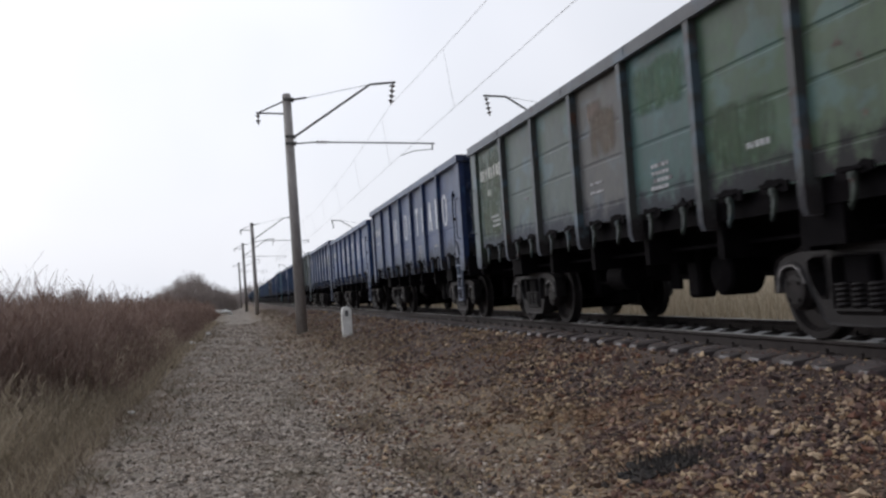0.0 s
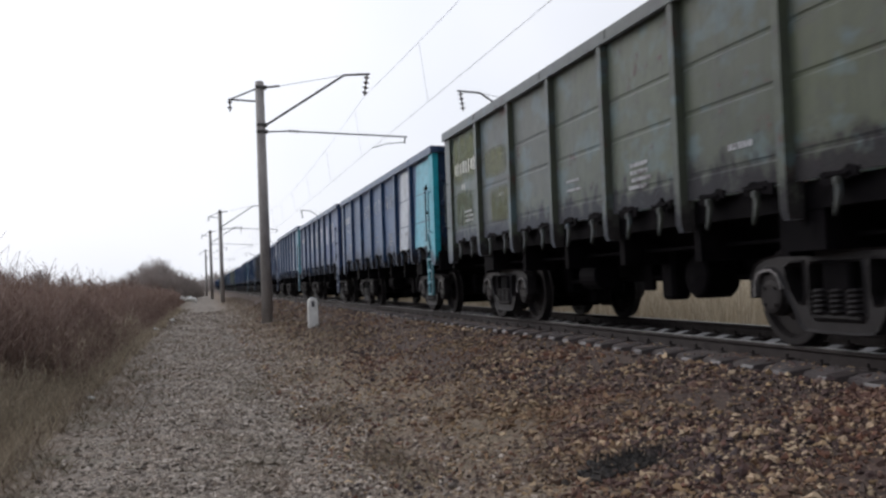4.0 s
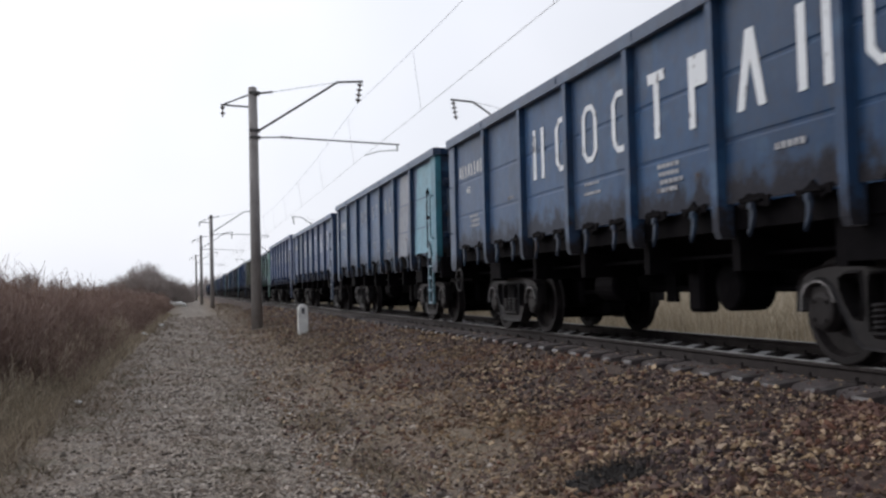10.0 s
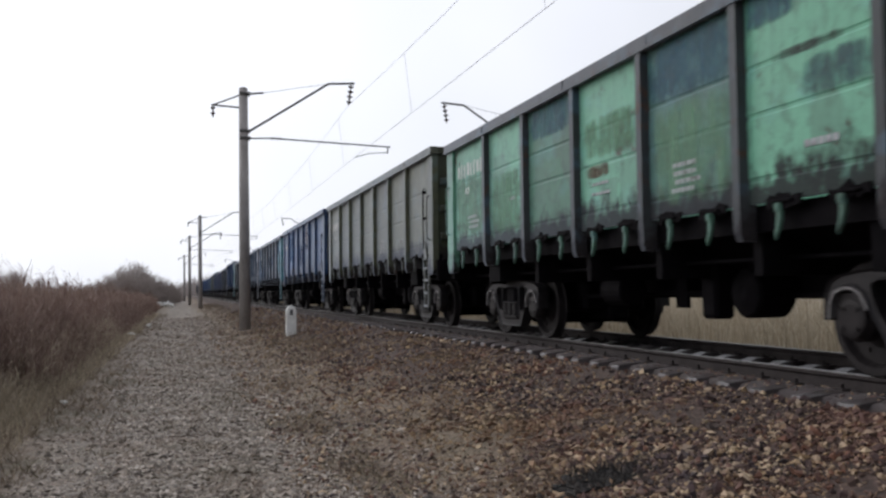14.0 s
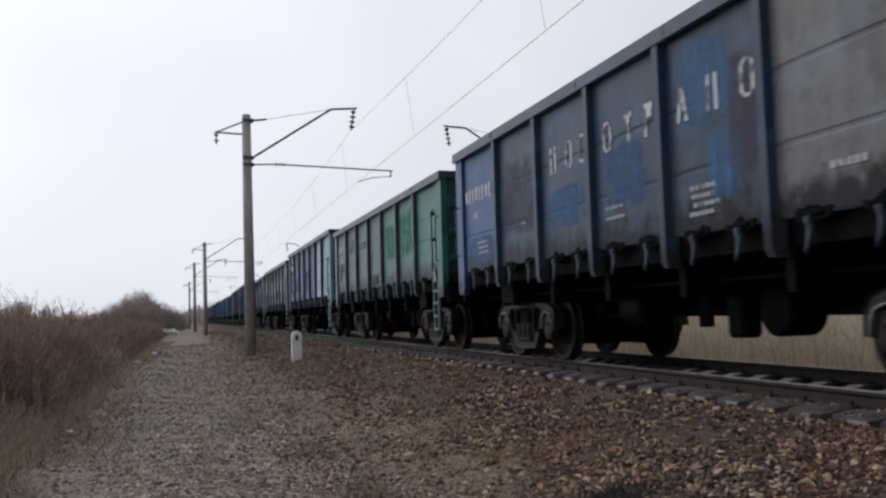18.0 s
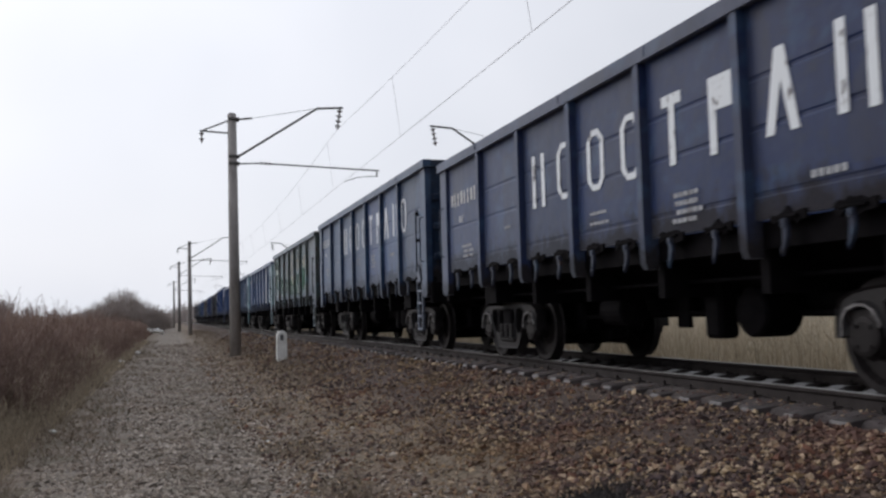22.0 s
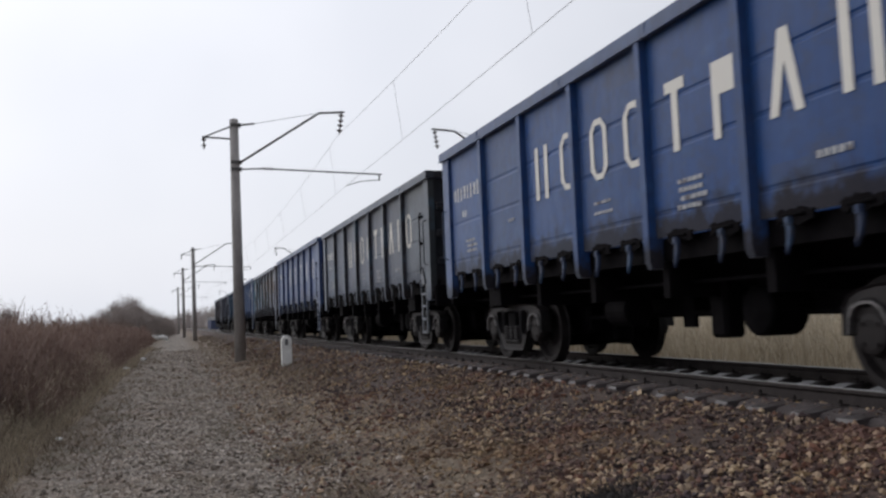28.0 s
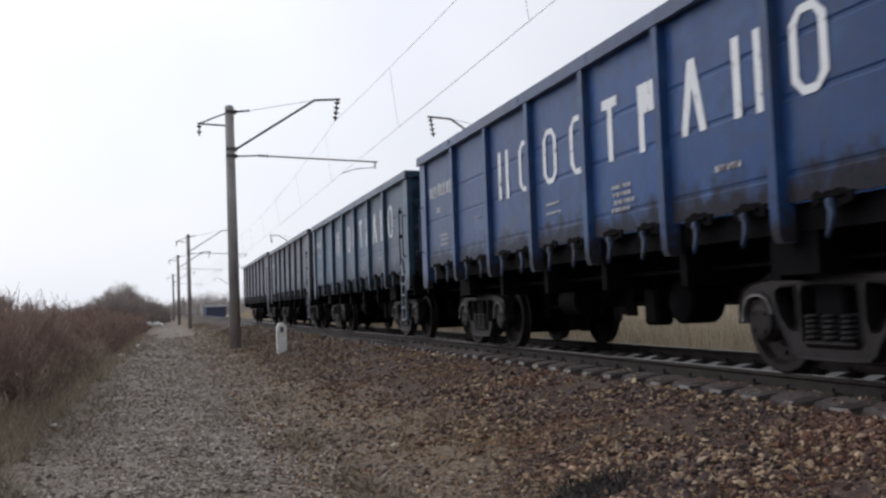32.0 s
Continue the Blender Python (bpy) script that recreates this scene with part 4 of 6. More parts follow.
def panel_mesh(width, height, seams, seed):
    """One steel side panel of pressed strips, a little dented; its outer face looks to -x."""
    bm = bmesh.new()
    ny, rows = 9, []
    levels = [0.0]
    for s in seams:
        levels += [s - 0.016, s - 0.006, s + 0.006, s + 0.016]
    levels += [1.0]
    fine = []
    for a, b in zip(levels, levels[1:]):
        k = max(1, int((b - a) / 0.12))
        fine += [a + (b - a) * i / k for i in range(k)]
    fine.append(1.0)
    for f in fine:
        z = f * height
        near = min((abs(f - s) for s in seams), default=1)
        dip = 0.010 if near < 0.009 else 0.0
        row = []
        for i in range(ny):
            y = (i / (ny - 1) - 0.5) * width
            dent = 0.005 * noise.noise(Vector((y * 1.3 + seed * 9, z * 1.6, seed * 3.3))) + 0.002 * noise.noise(Vector((y * 4 + seed, z * 4, seed)))
            row.append(bm.verts.new((-0.012 + dip + dent, y, z)))
        rows.append(row)
    for a, b in zip(rows, rows[1:]):
        for i in range(ny - 1):
            bm.faces.new((a[i], b[i], b[i + 1], a[i + 1]))
    back = [bm.verts.new((0.03, s * width / 2, z)) for s, z in ((-1, 0), (1, 0), (1, height), (-1, height))]
    bm.faces.new(back[::-1])
    bm.faces.new([*rows[0], back[1], back[0]])
    bm.faces.new([*rows[-1][::-1], back[3], back[2]])
    bm.faces.new([*[r[0] for r in rows[::-1]], back[0], back[3]])
    bm.faces.new([*[r[-1] for r in rows], back[2], back[1]])
    bmesh.ops.recalc_face_normals(bm, faces=bm.faces[:])
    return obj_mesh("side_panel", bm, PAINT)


def post_mesh(height):
    """A hat-section side post that runs down past the side's lower edge."""
    bm = bmesh.new()
    outline = ((0.14, -0.068), (0.14, 0.068), (0.09, 0.066), (-0.02, 0.054), (-0.02, -0.054), (0.09, -0.066))
    levels = ((0.0, 0.55), (0.07, 0.9), (0.35, 1.0), (height, 1.0))
    rings = [[bm.verts.new((x if x > 0.05 else x * w + (1 - w) * 0.06, y * (0.8 + 0.2 * w), z)) for x, y in outline] for z, w in levels]
    for a, b in zip(rings, rings[1:]):
        for k in range(6):
            bm.faces.new((a[k], a[(k + 1) % 6], b[(k + 1) % 6], b[k]))
    bm.faces.new(rings[0])
    bm.faces.new(rings[-1])
    bmesh.ops.recalc_face_normals(bm, faces=bm.faces[:])
    return obj_mesh("side_post", bm, PAINT)


def corner_mesh(height):
    bm = bmesh.new()
    n = 8
    pts = [(-0.17, 0.12)] + [(-0.17 + 0.12 - 0.12 * math.cos(math.pi / 2 * i / n), 0.12 - 0.12 * math.sin(math.pi / 2 * i / n)) for i in range(1, n + 1)]
    outline = pts + [(-y, z) for y, z in pts[::-1]] + [(0.17, height), (-0.17, height)]
    a = [bm.verts.new((-0.02, y, z)) for y, z in outline]
    b = [bm.verts.new((0.1, y, z)) for y, z in outline]
    bm.faces.new(a)
    bm.faces.new(b[::-1])
    for i in range(len(outline)):
        j = (i + 1) % len(outline)
        bm.faces.new((a[i], b[i], b[j], a[j]))
    bmesh.ops.recalc_face_normals(bm, faces=bm.faces[:])
    return obj_mesh("corner_post", bm, PAINT)


def chord_mesh():
    bm = bmesh.new()
    for i in range(12):
        y0, y1 = -BODY / 2 + BODY * i / 12, -BODY / 2 + BODY * (i + 1) / 12
        w = 0.006 * math.sin(i * 2.3)
        box(bm, -0.035 + w, 0.13, y0, y1 + 0.001, -CHORD + w, w * 0.6)
    box(bm, -0.04, 0.0, -BODY / 2, BODY / 2, -CHORD - 0.015, -CHORD + 0.02)
    return obj_mesh("top_chord", bm, TRIM)


def boxes_mesh(name, material, *boxes):
    bm = bmesh.new()
    for c in boxes:
        box(bm, *c)
    return obj_mesh(name, bm, material)


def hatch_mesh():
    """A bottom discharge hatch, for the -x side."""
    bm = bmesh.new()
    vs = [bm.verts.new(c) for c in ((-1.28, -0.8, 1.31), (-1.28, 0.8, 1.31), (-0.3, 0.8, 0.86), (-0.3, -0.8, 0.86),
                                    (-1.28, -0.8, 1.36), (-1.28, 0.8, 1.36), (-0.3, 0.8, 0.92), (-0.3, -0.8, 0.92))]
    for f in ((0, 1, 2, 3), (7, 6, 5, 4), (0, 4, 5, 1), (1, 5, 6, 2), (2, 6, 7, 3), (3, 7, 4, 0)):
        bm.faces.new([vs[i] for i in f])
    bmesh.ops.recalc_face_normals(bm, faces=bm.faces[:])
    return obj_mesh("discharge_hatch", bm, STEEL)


def plate(bm, outline, x0, x1, bevel=0.0):
    """A flat plate from an outline of (y, z), between x0 and x1."""
    a, b = [bm.verts.new((x0, y, z)) for y, z in outline], [bm.verts.new((x1, y, z)) for y, z in outline]
    faces = [bm.faces.new(a), bm.faces.new(b[::-1])]
    for i in range(len(outline)):
        j = (i + 1) % len(outline)
        faces.append(bm.faces.new((a[i], b[i], b[j], a[j])))
    bmesh.ops.recalc_face_normals(bm, faces=faces)
    if bevel:
        bmesh.ops.bevel(bm, geom=list({e for f in faces[:1] for e in f.edges}), offset=bevel, segments=1, affect="EDGES")


def hook_mesh():
    """The bent locking hook of a hatch: a curved blade that tapers to its tip."""
    bm = bmesh.new()
    plate(bm, ((0.035, 1.465), (-0.03, 1.465), (-0.036, 1.38), (-0.028, 1.29), (0.0, 1.215), (0.055, 1.13), (0.055, 1.175), (0.032, 1.24), (0.024, 1.32), (0.03, 1.40)), -1.505, -1.47, 0.006)
    plate(bm, ((0.025, 1.43), (-0.025, 1.43), (-0.018, 1.37), (0.018, 1.37)), -1.52, -1.505)
    return obj_mesh("hatch_hook", bm, TRIM)


def bracket_mesh(seed):
    """The hinge bracket over a hatch: a ragged, dirt-caked lug plate with its pin."""
    bm, r = bmesh.new(), random.Random(seed)
    ys = [-0.22 + 0.055 * k for k in range(9)]
    low = [(y, 1.43 - r.uniform(0.0, 0.09) * (1 - abs(y) * 2)) for y in ys]
    high = [(y, 1.47 + r.uniform(0.0, 0.085) * (1 - abs(y) * 3)) for y in ys[::-1]]
    plate(bm, low + high, -1.486, -1.462)
    tube(bm, (-1.50, -0.13, 1.45), (-1.50, 0.13, 1.45), 0.015, 6)
    return obj_mesh("hinge_bracket", bm, STEEL)


def bolster_mesh():
    bm = bmesh.new()
    box(bm, -1.1, 1.1, -0.18, 0.18, 0.52, 0.80, 0.03)
    box(bm, -0.3, 0.3, -0.3, 0.3, 0.74, 0.90, 0.02)
    return obj_mesh("bogie", bm, STEEL)


def brake_beam_mesh():
    """Brake beam with its two shoes between the wheels."""
    bm = bmesh.new()
    box(bm, -0.72, 0.72, -0.05, 0.05, 0.34, 0.52, 0.015)
    for s in (-1, 1):
        box(bm, s * 0.74, s * 0.86, -0.04, 0.07, 0.30, 0.62, 0.02)
        bar(bm, (s * 0.7, 0.0, 0.5), (s * 0.7, -0.1, 0.85), 0.05, 0.04)
    return obj_mesh("brake_beam", bm, STEEL)


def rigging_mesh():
    """Plain boxes, added for brake levers and hangers, that darken the gaps between the bogie's wheels."""
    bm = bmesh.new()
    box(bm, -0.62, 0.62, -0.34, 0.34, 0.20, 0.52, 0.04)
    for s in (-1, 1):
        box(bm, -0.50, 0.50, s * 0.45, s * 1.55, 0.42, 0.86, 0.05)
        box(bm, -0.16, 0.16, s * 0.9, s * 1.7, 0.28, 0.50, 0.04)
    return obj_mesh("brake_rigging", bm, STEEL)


def side_frame_mesh():
    """Cast bogie side frame in the plane x = 0: arches over the axle boxes, two side windows and the spring opening; its outer face looks to -x."""
    half = ((0.30, 0.885), (0.62, 0.88), (0.86, 0.86), (1.04, 0.83), (1.15, 0.78), (1.205, 0.69), (1.215, 0.46), (1.155, 0.46), (1.14, 0.61), (1.085, 0.70), (0.98, 0.738),
            (0.87, 0.738), (0.775, 0.69), (0.715, 0.59), (0.66, 0.49), (0.57, 0.35), (0.50, 0.23), (0.42, 0.175), (0.20, 0.165))
    window = ((0.43, 0.79), (0.60, 0.785), (0.675, 0.75), (0.66, 0.65), (0.60, 0.53), (0.52, 0.43), (0.445, 0.42), (0.415, 0.50), (0.415, 0.72))
    middle = ((-0.32, 0.775), (0.32, 0.775), (0.335, 0.72), (0.335, 0.33), (0.29, 0.285), (-0.29, 0.285), (-0.335, 0.33), (-0.335, 0.72))
    loops = [list(half) + [(-y, z) for y, z in half[::-1]], list(window), [(-y, z) for y, z in window], list(middle)]
    bm = bmesh.new()
    edges = []
    for loop in loops:
        vs = [bm.verts.new((-0.085, y, z)) for y, z in loop]
        edges += [bm.edges.new((a, b)) for a, b in zip(vs, vs[1:] + vs[:1])]
    bmesh.ops.triangle_fill(bm, use_beauty=True, edges=edges)
    got = bmesh.ops.extrude_face_region(bm, geom=bm.faces[:])
    for v in got["geom"]:
        if isinstance(v, bmesh.types.BMVert):
            v.co.x = 0.075
    bmesh.ops.recalc_face_normals(bm, faces=bm.faces[:])
    bmesh.ops.inset_region(bm, faces=[f for f in bm.faces if f.normal.x < -0.9], thickness=0.022, depth=-0.024, use_even_offset=True)
    box(bm, -0.10, 0.02, -0.30, 0.30, 0.29, 0.33, 0.01)
    return obj_mesh("side_frame", bm, CAST)


def arch_liner_mesh():
    """Bright worn edge of the pedestal arch over one axle box."""
    bm = bmesh.new()
    pts = ((-0.213, 0.08), (-0.207, 0.12), (-0.148, 0.212), (-0.055, 0.26), (0.055, 0.26), (0.158, 0.222), (0.213, 0.135), (0.226, 0.0))
    rows = []
    for y, z in pts:
        k = 1 - 0.022 / math.hypot(y, z)
        rows.append([bm.verts.new(c) for c in ((-0.098, y, z), (-0.098, y * k, z * k), (0.06, y * k, z * k), (0.06, y, z))])
    for a, b in zip(rows, rows[1:]):
        for i in range(4):
            bm.faces.new((a[i], a[(i + 1) % 4], b[(i + 1) % 4], b[i]))
    bm.faces.new(rows[0])
    bm.faces.new(rows[-1][::-1])
    bmesh.ops.recalc_face_normals(bm, faces=bm.faces[:])
    return obj_mesh("arch_liner", bm, WORN)


def axle_box_mesh():
    bm = bmesh.new()
    lathe(bm, ((-0.07, 0.12), (-0.06, 0.16), (-0.02, 0.17), (0.0, 0.19), (0.08, 0.19)), 16)
    box(bm, -0.05, 0.07, -0.19, 0.19, 0.10, 0.225, 0.02)
    for a in range(4):
        c = Vector((-0.062, 0.11 * math.cos(a * math.pi / 2 + 0.8), 0.11 * math.sin(a * math.pi / 2 + 0.8)))
        tube(bm, c, c + Vector((-0.025, 0, 0)), 0.018, 6)
    return obj_mesh("axle_box", bm, WHEEL)


def spring_mesh():
    """One coil spring under the bolster."""
    bm = bmesh.new()
    turns, n, r = 5, 10, 0.021
    last = None
    for i in range(turns * n + 1):
        a = 2 * math.pi * i / n
        c = Vector((0.085 * math.cos(a), 0.085 * math.sin(a), 0.33 + 0.22 * i / (turns * n)))
        out = Vector((math.cos(a), math.sin(a), 0))
        ring = [bm.verts.new(c + out * (r * math.cos(b)) + Vector((0, 0, r * math.sin(b)))) for b in (0.0, 1.571, 3.142, 4.712)]
        if last:
            for k in range(4):
                bm.faces.new((last[k], last[(k + 1) % 4], ring[(k + 1) % 4], ring[k]))
        last = ring
    return obj_mesh("coil_spring", bm, CAST)


def wheelset_mesh():
    """Two flanged wheels on an axle along x."""
    bm = bmesh.new()
    tube(bm, (-1.05, 0, 0), (1.05, 0, 0), 0.085, 12)
    for s in (-1, 1):
        lathe(bm, [(s * x, r) for x, r in ((0.715, 0.10), (0.70, 0.16), (0.745, 0.24), (0.745, 0.36), (0.718, 0.40), (0.718, 0.482), (0.726, 0.502), (0.742, 0.502),
                                          (0.758, 0.479), (0.855, 0.472), (0.862, 0.462), (0.862, 0.405), (0.845, 0.395), (0.80, 0.37), (0.80, 0.24), (0.84, 0.16),
                                          (0.88, 0.14), (0.88, 0.10))], 28)
    for k in range(3):
        a = k * 2.094
        for s in (-1, 1):
            tube(bm, (s * 0.795, 0.29 * math.cos(a), 0.29 * math.sin(a)), (s * 0.815, 0.29 * math.cos(a), 0.29 * math.sin(a)), 0.022, 8)
    me = obj_mesh("wheelset", bm, WHEEL)
    return me


def coupler_mesh():
    bm = bmesh.new()
    box(bm, -0.09, 0.09, 6.35, 6.74, 0.98, 1.16, 0.02)
    box(bm, -0.22, 0.20, 6.66, 6.88, 0.92, 1.22, 0.04)
    box(bm, -0.22, -0.08, 6.80, 6.98, 0.95, 1.19, 0.03)
    pipe(bm, [(-0.35, 6.42, 1.05), (-0.36, 6.6, 0.85), (-0.33, 6.8, 0.62), (-0.28, 6.96, 0.58)], 0.03, 6)
    return obj_mesh("coupler", bm, STEEL)


def ladder_mesh():
    """Step ladder that hangs under the body's corner from a bracket plate."""
    bm = bmesh.new()
    for y in (-0.16, 0.16):
        box(bm, -0.022, 0.022, y - 0.025, y + 0.025, 0.42, 1.42)
    for z in (0.44, 0.70, 0.96, 1.20):
        box(bm, -0.035, 0.035, -0.16, 0.16, z - 0.02, z + 0.02)
    plate(bm, ((-0.17, 1.40), (0.04, 1.36), (0.07, 1.62), (0.0, 1.74), (-0.06, 1.62)), -0.05, -0.02)
    return obj_mesh("step_ladder", bm, TRIM)


def handle_mesh():
    """Catch rod with its guides on the end panel."""
    bm = bmesh.new()
    pipe(bm, [(-0.02, 0.0, -0.10), (-0.06, 0.01, 0.0), (-0.05, 0.05, 0.62), (-0.05, 0.04, 1.15), (-0.01, 0.08, 1.22)], 0.014, 6)
    for z in (0.0, 0.60, 1.13):
        box(bm, -0.065, 0.01, 0.0, 0.08, z - 0.03, z + 0.03, 0.012)
    return obj_mesh("grab_iron", bm, STEEL)


def rail_handle_mesh():
    """Upright hand rail at the body's corner."""
    bm = bmesh.new()
    pipe(bm, [(0.0, 0.0, 0.0), (-0.075, 0.0, 0.03), (-0.075, 0.0, 0.85), (0.0, 0.0, 0.88)], 0.012, 6)
    return obj_mesh("hand_rail", bm, TRIM)


def brake_cylinder_mesh():
    bm = bmesh.new()
    lathe(bm, ((-0.28, 0.17), (-0.26, 0.2), (0.26, 0.2), (0.30, 0.12), (0.5, 0.05)), 18, Matrix.Translation((-0.75, 1.1, 0.72)) @ Matrix.Rotation(radians(90), 4, "Z"))
    box(bm, -0.95, -0.55, 0.85, 1.35, 0.9, 1.1)
    return obj_mesh("brake_cylinder", bm, STEEL)


def air_tank_mesh():
    bm = bmesh.new()
    lathe(bm, ((-0.26, 0.08), (-0.22, 0.23), (-0.19, 0.255), (0.19, 0.255), (0.22, 0.23), (0.26, 0.08)), 20, Matrix.Translation((-0.55, -1.55, 0.68)))
    for x in (-0.6, -0.3):
        box(bm, x - 0.03, x + 0.03, -1.8, -1.4, 0.95, 1.2)
    return obj_mesh("air_tank", bm, STEEL)


def brake_rod_mesh():
    bm = bmesh.new()
    pipe(bm, [(-0.45, 3.2, 0.62), (-0.43, 0.4, 0.68), (-0.42, -0.6, 0.66), (-0.35, -2.9, 0.66)], 0.03, 6)
    return obj_mesh("brake_pull_rod", bm, STEEL)


def brake_wheel_mesh():
    bm = bmesh.new()
    n, r = 18, 0.2
    pts = [(0, r * math.cos(2 * math.pi * i / n), r * math.sin(2 * math.pi * i / n)) for i in range(n)]
    rings = [[bm.verts.new((0.018 * math.sin(w), y * (1 + 0.09 * math.cos(w)), z * (1 + 0.09 * math.cos(w)))) for w in (0, 1.05, 2.09, 3.14, 4.19, 5.24)] for _, y, z in pts]
    for a, b in zip(rings, rings[1:] + rings[:1]):
        for k in range(6):
            bm.faces.new((a[k], a[(k + 1) % 6], b[(k + 1) % 6], b[k]))
    for k in (0, 6, 12):
        tube(bm, (0, 0, 0), pts[k], 0.012, 5)
    tube(bm, (-0.02, 0, 0), (0.25, 0, 0), 0.02, 6)
    return obj_mesh("hand_brake_wheel", bm, CAST)


# Painted marks: plain strokes on the near side, y along the wagon, z up, in metres.
def strokes(name, shapes, material=None):
    """Painted shapes of four-cornered pieces ((y, z), ...) that are welded where they meet, 4 mm thick."""
    bm = bmesh.new()
    for corners in shapes:
        bm.faces.new([bm.verts.new((0.0, y, z)) for y, z in corners])
    bmesh.ops.remove_doubles(bm, verts=bm.verts[:], dist=0.0008)
    got = bmesh.ops.extrude_face_region(bm, geom=bm.faces[:])
    for v in got["geom"]:
        if isinstance(v, bmesh.types.BMVert):
            v.co.x += 0.004
    bmesh.ops.recalc_face_normals(bm, faces=bm.faces[:])
    return obj_mesh(name, bm, material or MARKS)


def quad(y0, y1, z0, z1):
    return ((y0, z0), (y1, z0), (y1, z1), (y0, z1))


def mark_post(y, w, z, h):
    return [quad(y - w * 0.125, y + w * 0.13, z, z + h)]


def mark_ring(y, w, z, h):
    t, c = w * 0.21, w * 0.3
    a, b = w / 2, h / 2
    outer = ((-a, -b + c), (-a + c, -b), (a - c, -b), (a, -b + c), (a, b - c), (a - c, b), (-a + c, b), (-a, b - c))
    k = t * 0.8
    inner = ((-a + t, -b + c + k * 0.3), (-a + c + k * 0.25, -b + k), (a - c - k * 0.25, -b + k), (a - t, -b + c + k * 0.3),
             (a - t, b - c - k * 0.3), (a - c - k * 0.25, b - k), (-a + c + k * 0.25, b - k), (-a + t, b - c - k * 0.3))
    at = lambda p: (y + p[0], z + b + p[1])
    return [(at(outer[i]), at(outer[(i + 1) % 8]), at(inner[(i + 1) % 8]), at(inner[i])) for i in range(8)]


def mark_bar(y, w, z, h):
    t, m = w * 0.13, z + h * 0.84
    return [quad(y - t, y + t, z, m), quad(y - w * 0.42, y - t, m, z + h), quad(y - t, y + t, m, z + h), quad(y + t, y + w * 0.42, m, z + h)]


def mark_flag(y, w, z, h):
    a, b, c = y + w * 0.24, y + w * 0.5, y - w * 0.36
    return [quad(a, b, z, z + h * 0.56), quad(a, b, z + h * 0.56, z + h), quad(c, a, z + h * 0.56, z + h)]


def mark_wedge(y, w, z, h):
    t, a = w * 0.26, w / 2
    apex = (y, z + h * 0.62)
    l, r = (y - t * 0.55, z + h), (y + t * 0.55, z + h)
    return [((y - a, z), (y - a + t, z), apex, l), ((y + a - t, z), (y + a, z), r, apex), (l, apex, r)]


# where the marks stand along the side, two to a panel
ORDER = (mark_post, mark_post, mark_ring, mark_ring, mark_ring, mark_bar, mark_flag, mark_wedge, mark_post, mark_post, mark_ring)
BIG_Y = (2.13, 1.82, 1.14, 0.27, -0.57, -1.42, -2.28, -3.09, -3.79, -4.10, -4.72)
SMALL_Y = (2.05, 1.90, 1.46, 1.05, 0.35, -0.18, -0.65, -1.31, -1.78, -1.91, -2.40)


def mark_list(kind):
    """The marks of one wagon's side, each a list of pieces."""
    if kind == "big":
        return [fn(y, 0.43, 2.27 + 0.01 * math.sin(i * 4), 0.72) for i, (y, fn) in enumerate(zip(BIG_Y, ORDER))]
    if kind == "small":
        return [fn(y, 0.21, 2.66, 0.36) for y, fn in zip(SMALL_Y, ORDER)]
    return emblem_marks()


def digit_bars(y0, z, h, n, w, gap=0.05):
    """A painted number as plain upright bars."""
    return [quad(y0 - i * (w + gap) - w * (0.62 if i % 3 else 0.85), y0 - i * (w + gap) - w * 0.2, z + (0.0 if i % 3 else h * 0.1), z + h * (1.0 if i % 2 else 0.92)) for i in range(n)]


def text_bars(y0, y1, z, lines, h=0.045, gap=0.085, seed=1):
    r = random.Random(seed)
    out = []
    for i in range(lines):
        a, b = y1 - r.uniform(0, 0.2) * (y1 - y0), y0 + r.uniform(0, 0.25) * (y1 - y0)
        k = 5
        cuts = [b + (a - b) * j / k for j in range(k + 1)]
        out += [quad(p, q - 0.025, z - i * gap, z - i * gap + h) for p, q in zip(cuts, cuts[1:])]
    return out


MESH = {}


def shared(key, fn, *args):
    if key not in MESH:
        MESH[key] = fn(*args)
    return MESH[key]


def deepen(c):
    """Old oil paint: darker and fuller in hue than a fresh coat; whites stay."""
    lum = sum(c) / 3
    k = 0.50 + 0.40 * min(1, max(0, (lum - 0.14) / 0.15)) - 0.2 * min(1, max(0, (0.075 - lum) / 0.03))
    full = 1.5 if c[2] > c[1] else 1.14
    c = tuple(max(0.004, (lum + (q - lum) * full) * k) for q in c)
    return (c[0] * 0.55, c[1] * 1.26, c[2] * 1.16) if c[2] > c[1] * 1.3 else c


